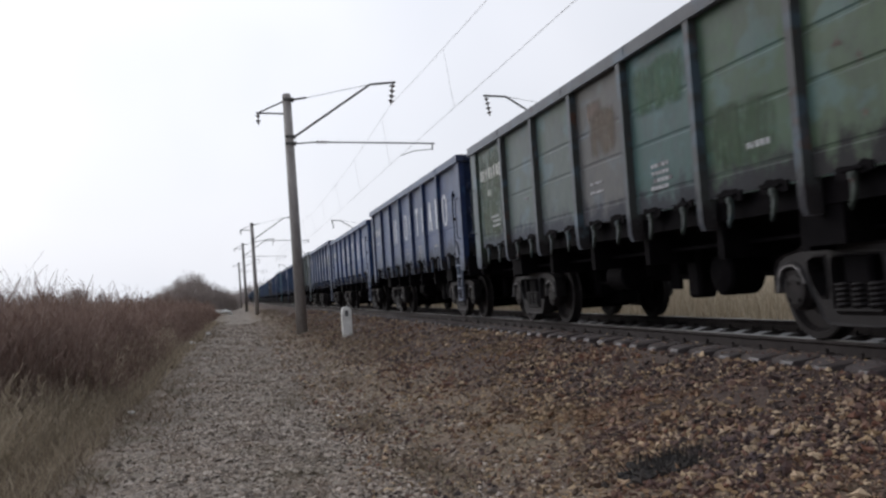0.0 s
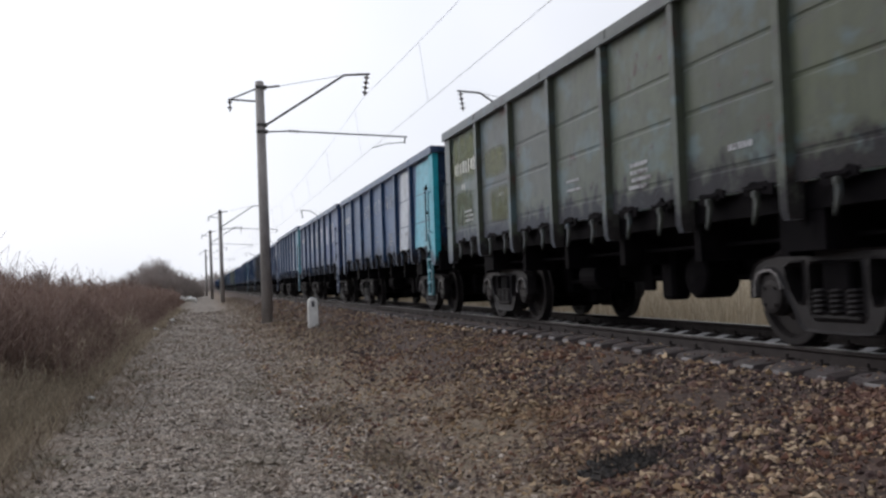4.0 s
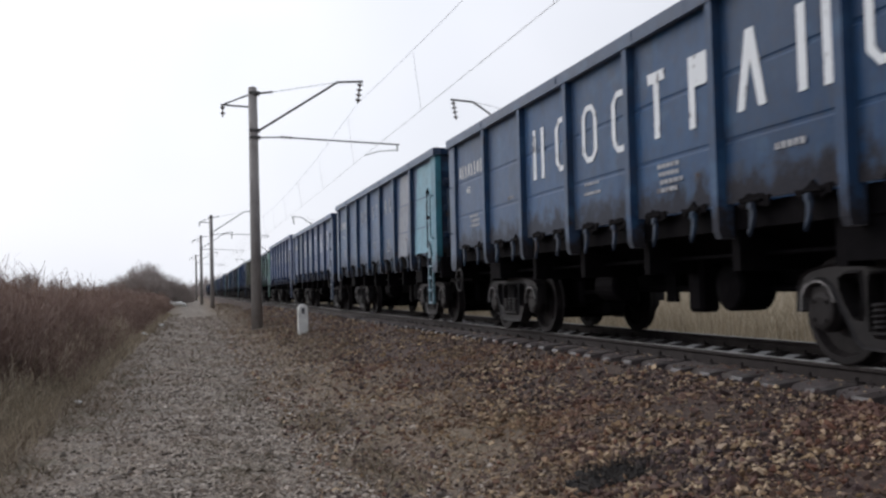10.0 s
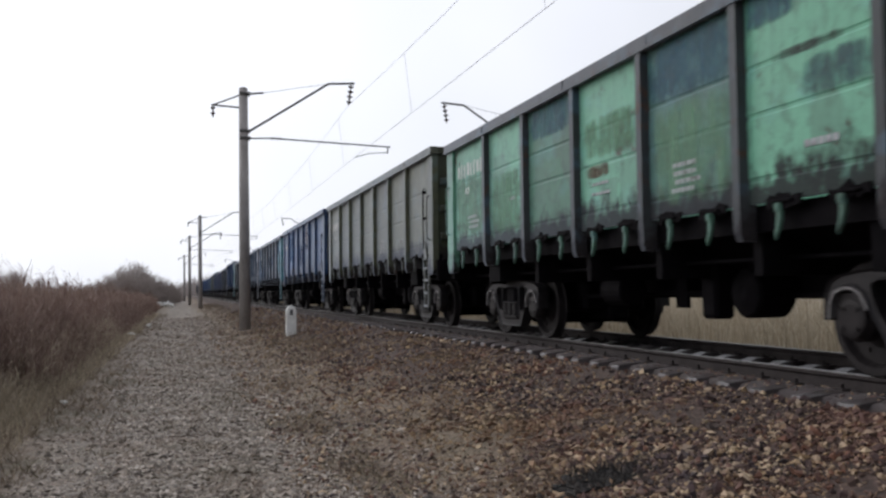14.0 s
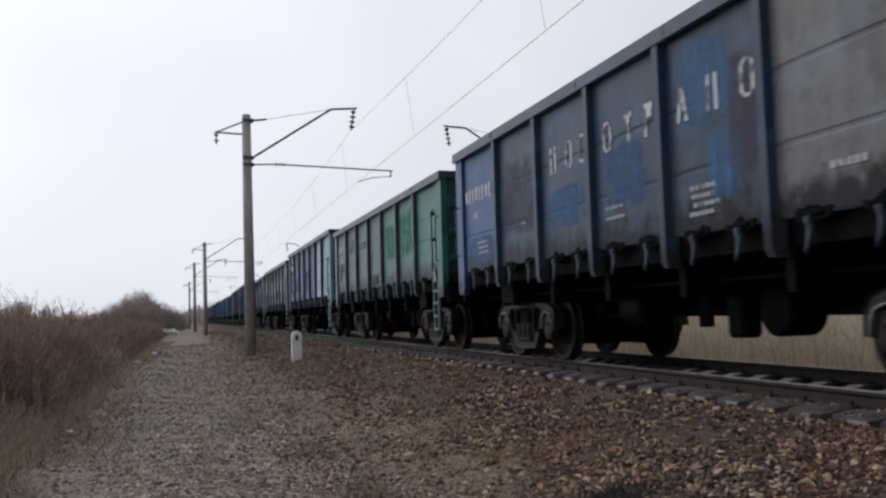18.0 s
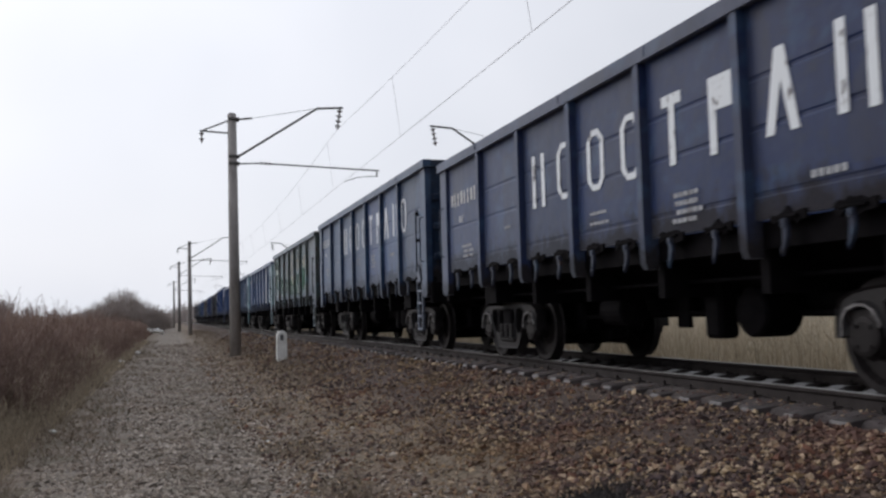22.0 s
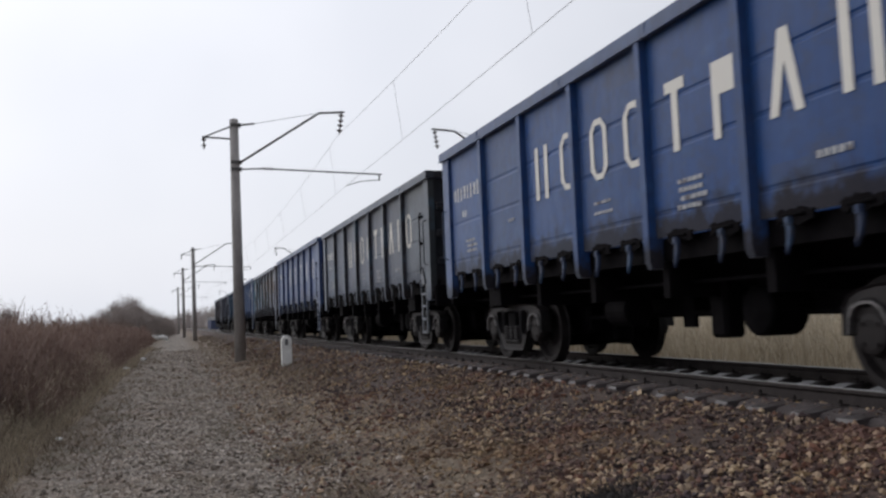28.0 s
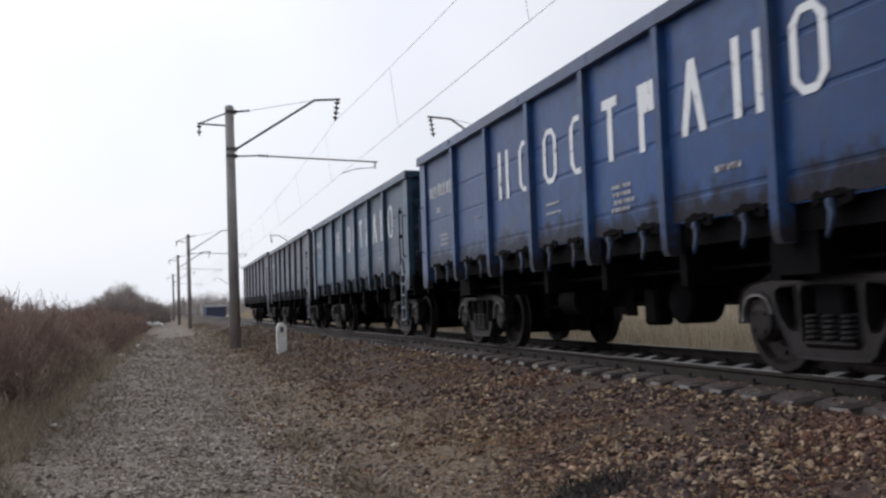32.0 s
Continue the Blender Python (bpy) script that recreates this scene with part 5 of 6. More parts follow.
def build_wagon(label, height, paint, wear, marks="big", ink=(0.68, 0.71, 0.74), ink_wear=0.65, patches=None, seams=(0.30, 0.62), brake=False, frame_paint=None, group="wagons of the goods train", spots=(), shift=(0.0, 0.0), slanted=None):
    """An open-top wagon; panels are counted from its rear end. paint: base colour; patches: colours of single panels."""
    root = new("gondola_wagon")
    r = random.Random(label + str(height) + str(paint))
    patches = patches or {}
    slanted = slanted if slanted is not None else marks == "small" and 5 in patches
    paint, frame_paint = deepen(paint), deepen(frame_paint or paint)
    body = (*paint, wear)
    dusty = tuple(0.8 * q + 0.2 * g for q, g in zip(frame_paint, (0.060, 0.064, 0.078)))
    post_c = (*dusty, min(1.0, wear + 0.1))
    lit = lambda q: tuple(0.35 * a + 0.02 for a in q)
    top = height - CHORD
    ph = top - PANEL_BOTTOM
    for side in (-1, 1):
        for i, (a, b) in enumerate(zip(EDGES, EDGES[1:])):
            width = abs(a - b) + 0.02
            v = r.randrange(3)
            me = shared(("panel", round(width, 2), height, seams, v), panel_mesh, width, ph, seams, v + 1)
            c = body
            if side < 0 and i in patches and not (i > 4 and slanted):
                c = (*deepen(patches[i]), wear * 0.8)
            elif r.random() < 0.8:
                k = r.uniform(0.76, 1.18)
                c = (*(min(1, q * k) for q in paint), wear)
            hang("side_panel", me, root, pose(side * 1.452, (a + b) / 2, PANEL_BOTTOM, 0, 0, 0 if side < 0 else 180), colour=c)
        for y in POSTS:
            hang("side_post", shared(("post", height), post_mesh, top - 1.14), root, pose(side * 1.535, y, 1.14, 0, 0, 0 if side < 0 else 180), colour=post_c)
        for y, i in ((6.27, 0), (-6.27, 6)):
            near = deepen(patches[i]) if i in patches and side < 0 else paint
            hang("corner_post", shared(("corner", height), corner_mesh, top - 1.06), root, pose(side * 1.50, y, 1.06, 0, 0, 0 if side < 0 else 180), colour=(*(0.8 * q + 0.2 * g for q, g in zip(near, (0.08, 0.085, 0.10))), wear))
            hang("hand_rail", shared("hand_rail", rail_handle_mesh), root, pose(side * 1.52, y, 1.75, 0, 0, 0 if side < 0 else 180), colour=(*lit(near), 0.5))
        hang("top_chord", shared("chord", chord_mesh), root, pose(side * 1.53, 0, height, 0, 0, 0 if side < 0 else 180), colour=(*(0.6 * q + 0.4 * g for q, g in zip(frame_paint, (0.078, 0.084, 0.098))), wear))
        for i, (a, b) in enumerate(zip(EDGES, EDGES[1:])):
            turn = 0 if side < 0 else 180
            hang("discharge_hatch", shared("hatch", hatch_mesh), root, pose(0, (a + b) / 2, 0, 0, 0, turn))
            for d in (-0.38, 0.38):
                hang("hatch_hook", shared("hook", hook_mesh), root, pose(0, (a + b) / 2 + d + r.uniform(-0.03, 0.03), 0, 0, 0, turn), colour=(*lit(paint), 0.8))
            for d in (-0.40, 0.36) if side < 0 else ():
                v = r.randrange(5)
                hang("hinge_bracket", shared(("bracket", v), bracket_mesh, v + 3), root, pose(0, (a + b) / 2 + d + r.uniform(-0.05, 0.05), 0, 0, 0, turn))
        hang("step_ladder", shared("ladder", ladder_mesh), root, pose(side * 1.47, side * 5.80, 0, 0, 0, 0 if side < 0 else 180), colour=(*(0.5 * q + 0.09 for q in (deepen(patches[6]) if 6 in patches else paint)), 0.6))
        hang("grab_iron", shared("handle", handle_mesh), root, pose(side * 1.465, side * 5.75, 1.62, 0, 0, 0 if side < 0 else 180))
    for s in (-1, 1):
        # end walls get darkened paint: the shade between wagons is put into their colour
        eh, end_shade_c, turn = top - 1.36, (*(0.45 * q + 0.008 for q in paint), min(1, wear + 0.2)), pose(0, s * 6.40, 1.36, 0, 0, 0 if s > 0 else 180)
        hang("end_wall", shared(("end", height), boxes_mesh, "end_wall", PAINT, (-1.40, 1.40, -0.03, 0.0, 0, eh)), root, turn, colour=end_shade_c)
        hang("end_chord", shared("end_chord", boxes_mesh, "end_chord", TRIM, (-1.40, 1.40, -0.06, 0.085, 0, CHORD, 0.015)), root, pose(0, s * 6.40, top, 0, 0, 0 if s > 0 else 180), colour=end_shade_c)
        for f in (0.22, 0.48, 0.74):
            hang("end_rib", shared("end_rib", boxes_mesh, "end_rib", TRIM, (-1.36, 1.36, 0.0, 0.06, -0.07, 0.07, 0.025)), root, turn @ pose(0, 0, eh * f), colour=end_shade_c)
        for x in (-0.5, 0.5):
            hang("end_post", shared(("end_post", height), boxes_mesh, "end_post", PAINT, (-0.06, 0.06, 0.002, 0.075, 0, eh, 0.02)), root, turn @ pose(x, 0, 0), colour=end_shade_c)
        hang("coupler", shared("coupler", coupler_mesh), root, pose(0, 0, 0, 0, 0, 0 if s > 0 else 180))
        bogie = hang("bogie", shared("bolster", bolster_mesh), root, pose(0, s * 4.325, 0))
        for x in (-1.02, 1.02):
            hang("side_frame", shared("side_frame", side_frame_mesh), bogie, pose(x, 0, 0, 0, 0, 0 if x < 0 else 180))
            for y in (-0.21, 0.0, 0.21):
                hang("coil_spring", shared("spring", spring_mesh), bogie, pose(x * 1.03, y, 0))
            for y in (-0.925, 0.925):
                hang("axle_box", shared("axle_box", axle_box_mesh), bogie, pose(x, y, 0.475, 0, 0, 0 if x < 0 else 180))
                hang("arch_liner", shared("arch_liner", arch_liner_mesh), bogie, pose(x, y, 0.475, 0, 0, 0 if x < 0 else 180))
        hang("brake_rigging", shared("rigging", rigging_mesh), bogie)["kind"] = "stuff"
        for y in (-0.40, 0.40):
            hang("brake_beam", shared("brake_beam", brake_beam_mesh), bogie, pose(0, y, 0, 0, 0, 180 if y < 0 else 0))
        for k, y in enumerate((-0.925, 0.925)):
            w = hang("wheelset", shared("wheelset", wheelset_mesh), bogie, pose(0, y, 0.475))
            WHEELS[k].append(w)
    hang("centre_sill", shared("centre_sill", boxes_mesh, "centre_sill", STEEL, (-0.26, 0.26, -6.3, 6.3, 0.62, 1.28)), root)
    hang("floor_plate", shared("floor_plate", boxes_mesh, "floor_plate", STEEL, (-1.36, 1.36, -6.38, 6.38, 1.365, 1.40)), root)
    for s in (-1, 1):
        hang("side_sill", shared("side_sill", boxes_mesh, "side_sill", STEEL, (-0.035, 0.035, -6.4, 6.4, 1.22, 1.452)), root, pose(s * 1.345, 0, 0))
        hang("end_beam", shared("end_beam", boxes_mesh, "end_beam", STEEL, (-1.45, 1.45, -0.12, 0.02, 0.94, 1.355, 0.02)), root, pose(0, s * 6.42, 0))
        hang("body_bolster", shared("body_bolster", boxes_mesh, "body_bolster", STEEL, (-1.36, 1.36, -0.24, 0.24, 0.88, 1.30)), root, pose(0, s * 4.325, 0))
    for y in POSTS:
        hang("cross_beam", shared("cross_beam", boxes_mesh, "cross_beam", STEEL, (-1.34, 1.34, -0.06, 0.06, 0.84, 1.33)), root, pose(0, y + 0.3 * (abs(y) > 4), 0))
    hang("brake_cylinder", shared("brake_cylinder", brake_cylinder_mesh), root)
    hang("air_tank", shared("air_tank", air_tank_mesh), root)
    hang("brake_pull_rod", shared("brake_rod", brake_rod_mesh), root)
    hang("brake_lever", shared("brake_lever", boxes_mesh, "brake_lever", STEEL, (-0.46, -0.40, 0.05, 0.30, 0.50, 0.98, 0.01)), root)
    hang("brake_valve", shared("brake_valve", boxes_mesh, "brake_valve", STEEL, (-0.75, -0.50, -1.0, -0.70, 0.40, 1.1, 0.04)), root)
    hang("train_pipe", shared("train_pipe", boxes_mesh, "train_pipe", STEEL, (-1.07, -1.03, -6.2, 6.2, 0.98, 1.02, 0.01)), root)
    if brake:
        hang("hand_brake_wheel", shared("brake_wheel", brake_wheel_mesh), root, pose(-1.52, 5.9, 0.88))
    at, over = pose(-1.4705, 0, 0), pose(-1.4735, shift[0], shift[1])
    for n, y0, y1 in ((5, EDGES[5] - 0.13, EDGES[5] - 1.06), (6, EDGES[6] - 0.10, -6.18)) if slanted else ():
        cuts = [1.50] + [PANEL_BOTTOM + f * ph for f in seams] + [top - 0.06]
        for i, (z0, z1) in enumerate(zip(cuts, cuts[1:])):
            z0, z1 = z0 + 0.012 * (i > 0), z1 - 0.012
            lean = [-(z - 1.5) * 0.2 for z in (z0, z1)]
            ends = [q if n == 5 else 0.0 for q in lean]
            shape = [((y1 + ends[0], z0), (y0 + lean[0], z0), (y0 + lean[1], z1), (y1 + ends[1], z1))]
            hang("painted_patch", shared(("patch", n, height, i, seams), strokes, "painted_patch", shape, PATCH), root, at, "pale repainted patch" if n == 5 else "turquoise repainted patch", (*(min(0.6, 1.2 * q) for q in patches[n]), 0.45))
    if marks != "none":
        for i, quads in enumerate(mark_list(marks)):
            hang("painted_mark", shared(("mark", marks, i), strokes, "painted_mark", quads), root, over, "" if i else "plain stencilled mark in worn paint", (*(q * (0.72 if marks == "small" else 1) for q in ink), min(1, ink_wear + (0.3 if marks == "small" else 0))))
    pale = (*(0.9 * q for q in (0.70, 0.70, 0.69)), 0.35)
    hang("painted_number", shared("painted_number", strokes, "painted_number", digit_bars(5.93, 2.72, 0.24, 8, 0.125) + digit_bars(5.5, 2.42, 0.12, 2, 0.09)), root, over, "painted number as pale bars", pale)["kind"] = "stuff"
    hang("data_lettering", shared("data_lettering", strokes, "data_lettering", text_bars(4.75, 5.4, 1.98, 3) + text_bars(-1.9, -1.35, 1.95, 4, seed=3) + text_bars(-0.1, 0.5, 1.98, 2, 0.035, 0.12, seed=8) + text_bars(-3.9, -3.3, 1.85, 1, 0.06, seed=5) + text_bars(3.0, 3.4, 2.1, 1, seed=6)),
         root, over, "small painted data lines as pale bars", (0.34, 0.35, 0.37, 0.85))["kind"] = "stuff"
    touch_up(root, height, spots)
    return tagged(root, label, "freight wagon", group)


def touch_up(root, height, spots):
    """Patches of other paint on the near side: panel, place across and up the panel, width, height (shares of the panel), colour."""
    ph = height - CHORD - PANEL_BOTTOM
    for k, (i, u, v, w, h, c) in enumerate(spots):
        width = EDGES[i] - EDGES[i + 1] - 0.2
        y, z = EDGES[i] - 0.1 - u * width, PANEL_BOTTOM + v * ph
        me = strokes("touched_up_patch", [quad(-w * width * 0.6, w * width * 0.6, -h * ph * 0.6, h * ph * 0.6)], BRUSHED)
        hang("touched_up_patch", me, root, pose(-1.4712 - 0.0005 * (k % 4), y, z), colour=(*c, 1.0))
    return root


def emblem_marks():
    n, disc = 20, []
    for i in range(n):
        a, b = 2 * math.pi * i / n, 2 * math.pi * (i + 1) / n
        disc.append(tuple((-0.22 + ry * math.cos(t), 2.72 + rz * math.sin(t)) for ry, rz, t in ((0.42, 0.50, a), (0.42, 0.50, b), (0.58, 0.66, b), (0.58, 0.66, a))))
    marks = [disc, [quad(-0.06, 0.06, 2.5, 2.95)], [quad(-0.28, -0.16, 2.5, 2.95)], [quad(-0.50, -0.38, 2.5, 2.95)], [quad(-0.52, 0.08, 2.34, 2.40)]]
    for y, fn in ((1.87, mark_post), (1.62, mark_ring), (1.27, mark_post)):
        marks.append(fn(y, 0.22, 2.45, 0.3))
    for y, fn in ((-1.33, mark_ring), (-1.72, mark_wedge), (-2.10, mark_flag), (-3.05, mark_wedge), (-3.38, mark_post), (-3.55, mark_post), (-3.9, mark_bar)):
        marks.append(fn(y, 0.36, 2.62, 0.42))
    return marks


WHEELS = ([], [])
BLUE, DEEP = (0.018, 0.0716, 0.211), (0.0132, 0.0464, 0.146)
WHITISH = (0.43, 0.45, 0.47)
GREEN, MINT, CHAR = (0.085, 0.135, 0.072), (0.19, 0.43, 0.30), (0.041, 0.037, 0.043)
L3 = (0.114, 0.421, 0.654)
CREAM = (0.62, 0.605, 0.56)


SKY, SLATE_BLUE, RUSTY, TEAL = (0.045, 0.16, 0.36), (0.04, 0.14, 0.20), (0.13, 0.062, 0.028), (0.055, 0.135, 0.15)
# Touched-up paint, wagon by wagon: panel, place across and up it, width, height, colour.
TOUCHED = {
    0: ((0, 0.5, 0.5, 0.8, 0.8, (0.11, 0.15, 0.10)), (3, 0.55, 0.62, 0.5, 0.3, (0.17, 0.13, 0.09)), (3, 0.4, 0.8, 0.3, 0.12, (0.20, 0.15, 0.12)), (4, 0.5, 0.75, 0.8, 0.28, (0.055, 0.14, 0.075)), (5, 0.4, 0.3, 0.7, 0.3, (0.05, 0.10, 0.05))),
    4: ((0, 0.5, 0.75, 0.85, 0.4, (0.19, 0.22, 0.10)), (0, 0.45, 0.3, 0.6, 0.3, (0.10, 0.13, 0.055)), (1, 0.5, 0.6, 0.7, 0.22, (0.21, 0.23, 0.13)), (1, 0.6, 0.25, 0.6, 0.25, (0.15, 0.17, 0.07))),
    9: ((2, 0.5, 0.80, 0.7, 0.16, (0.20, 0.26, 0.30)), (3, 0.62, 0.58, 0.28, 0.34, RUSTY), (4, 0.70, 0.58, 0.26, 0.36, RUSTY), (5, 0.74, 0.66, 0.34, 0.32, RUSTY), (6, 0.25, 0.7, 0.3, 0.4, RUSTY), (5, 0.5, 0.24, 0.6, 0.06, (0.30, 0.30, 0.29)), (0, 0.5, 0.3, 0.7, 0.35, (0.13, 0.16, 0.18))),
    14: ((2, 0.5, 0.87, 0.9, 0.22, SLATE_BLUE), (4, 0.5, 0.82, 0.95, 0.30, SLATE_BLUE), (5, 0.2, 0.92, 0.4, 0.16, SLATE_BLUE), (5, 0.75, 0.52, 0.5, 0.16, (0.07, 0.16, 0.165)), (5, 0.5, 0.66, 0.5, 0.04, (0.05, 0.07, 0.06)), (3, 0.3, 0.38, 0.35, 0.08, RUSTY),
         (0, 0.5, 0.42, 0.85, 0.5, (0.21, 0.38, 0.29)), (1, 0.5, 0.35, 0.8, 0.45, (0.17, 0.36, 0.24)), (3, 0.5, 0.6, 0.8, 0.24, (0.15, 0.33, 0.20)), (4, 0.5, 0.35, 0.8, 0.5, (0.17, 0.36, 0.22)), (6, 0.5, 0.5, 0.8, 0.6, (0.20, 0.36, 0.30))),
    16: ((1, 0.5, 0.6, 0.8, 0.5, SKY), (3, 0.5, 0.4, 0.6, 0.4, (0.04, 0.07, 0.2)), (4, 0.4, 0.7, 0.5, 0.4, (0.10, 0.09, 0.15))),
    17: ((0, 0.45, 0.55, 0.7, 0.4, (0.09, 0.17, 0.20)), (0, 0.55, 0.2, 0.6, 0.22, (0.05, 0.20, 0.42)), (1, 0.35, 0.25, 0.4, 0.4, (0.05, 0.16, 0.42)), (1, 0.6, 0.6, 0.5, 0.3, (0.10, 0.12, 0.16)), (3, 0.45, 0.5, 0.6, 0.3, (0.03, 0.085, 0.17)), (3, 0.86, 0.5, 0.14, 0.34, (0.08, 0.28, 0.60)),
         (4, 0.22, 0.5, 0.2, 0.28, (0.06, 0.26, 0.62)), (4, 0.7, 0.5, 0.5, 0.4, (0.03, 0.055, 0.10)), (5, 0.04, 0.7, 0.1, 0.24, (0.04, 0.16, 0.50)), (5, 0.88, 0.72, 0.14, 0.4, (0.04, 0.20, 0.58)), (6, 0.2, 0.8, 0.25, 0.4, (0.03, 0.12, 0.40))),
    18: ((0, 0.5, 0.16, 0.7, 0.22, (0.07, 0.17, 0.36)), (2, 0.5, 0.32, 0.7, 0.24, SKY), (3, 0.45, 0.4, 0.6, 0.34, (0.04, 0.12, 0.30)), (4, 0.42, 0.72, 0.6, 0.4, (0.05, 0.17, 0.36)), (4, 0.6, 0.30, 0.35, 0.3, (0.06, 0.19, 0.40)), (1, 0.5, 0.5, 0.8, 0.5, (0.07, 0.09, 0.14)), (4, 0.8, 0.5, 0.25, 0.5, (0.07, 0.065, 0.11))),
    19: ((1, 0.5, 0.72, 0.7, 0.2, (0.14, 0.30, 0.22)), (2, 0.5, 0.66, 0.8, 0.12, (0.14, 0.31, 0.24)), (0, 0.5, 0.35, 0.7, 0.3, (0.16, 0.26, 0.22)), (4, 0.5, 0.55, 0.7, 0.4, (0.03, 0.28, 0.16)), (5, 0.5, 0.6, 0.85, 0.5, (0.028, 0.29, 0.165)), (3, 0.5, 0.12, 0.8, 0.14, (0.06, 0.09, 0.08))),
    20: ((0, 0.5, 0.5, 0.85, 0.7, (0.09, 0.13, 0.17)), (1, 0.45, 0.35, 0.6, 0.3, (0.08, 0.11, 0.19)), (3, 0.5, 0.35, 0.7, 0.4, (0.03, 0.09, 0.24))),
    21: ((0, 0.5, 0.22, 0.8, 0.25, (0.05, 0.055, 0.12)), (4, 0.5, 0.3, 0.8, 0.3, (0.035, 0.05, 0.10)), (2, 0.5, 0.7, 0.6, 0.3, (0.075, 0.07, 0.085))),
    24: ((0, 0.5, 0.55, 0.85, 0.7, (0.14, 0.23, 0.17)), (1, 0.5, 0.35, 0.8, 0.35, (0.10, 0.22, 0.15)), (2, 0.5, 0.3, 0.7, 0.3, (0.11, 0.20, 0.15)), (3, 0.5, 0.28, 0.85, 0.36, (0.07, 0.20, 0.11)), (4, 0.5, 0.28, 0.85, 0.4, (0.05, 0.17, 0.09)), (5, 0.4, 0.35, 0.7, 0.4, (0.045, 0.19, 0.10)), (4, 0.6, 0.8, 0.6, 0.2, (0.11, 0.10, 0.085))),
    25: ((1, 0.5, 0.5, 0.8, 0.5, (0.04, 0.10, 0.24)), (6, 0.4, 0.6, 0.5, 0.5, (0.30, 0.42, 0.46)), (6, 0.6, 0.25, 0.3, 0.3, (0.15, 0.22, 0.24))),
    31: ((0, 0.5, 0.35, 0.8, 0.4, (0.06, 0.12, 0.16)), (1, 0.4, 0.62, 0.7, 0.5, (0.05, 0.20, 0.28)), (1, 0.6, 0.2, 0.5, 0.3, (0.07, 0.17, 0.22)), (2, 0.5, 0.84, 0.8, 0.2, (0.035, 0.13, 0.28)), (3, 0.5, 0.2, 0.8, 0.24, TEAL), (4, 0.6, 0.85, 0.55, 0.16, (0.06, 0.14, 0.22)), (4, 0.3, 0.4, 0.3, 0.2, TEAL), (4, 0.4, 0.14, 0.6, 0.2, (0.05, 0.11, 0.15)), (5, 0.65, 0.22, 0.6, 0.2, (0.06, 0.10, 0.065)), (5, 0.6, 0.6, 0.5, 0.4, (0.10, 0.075, 0.045))),
}


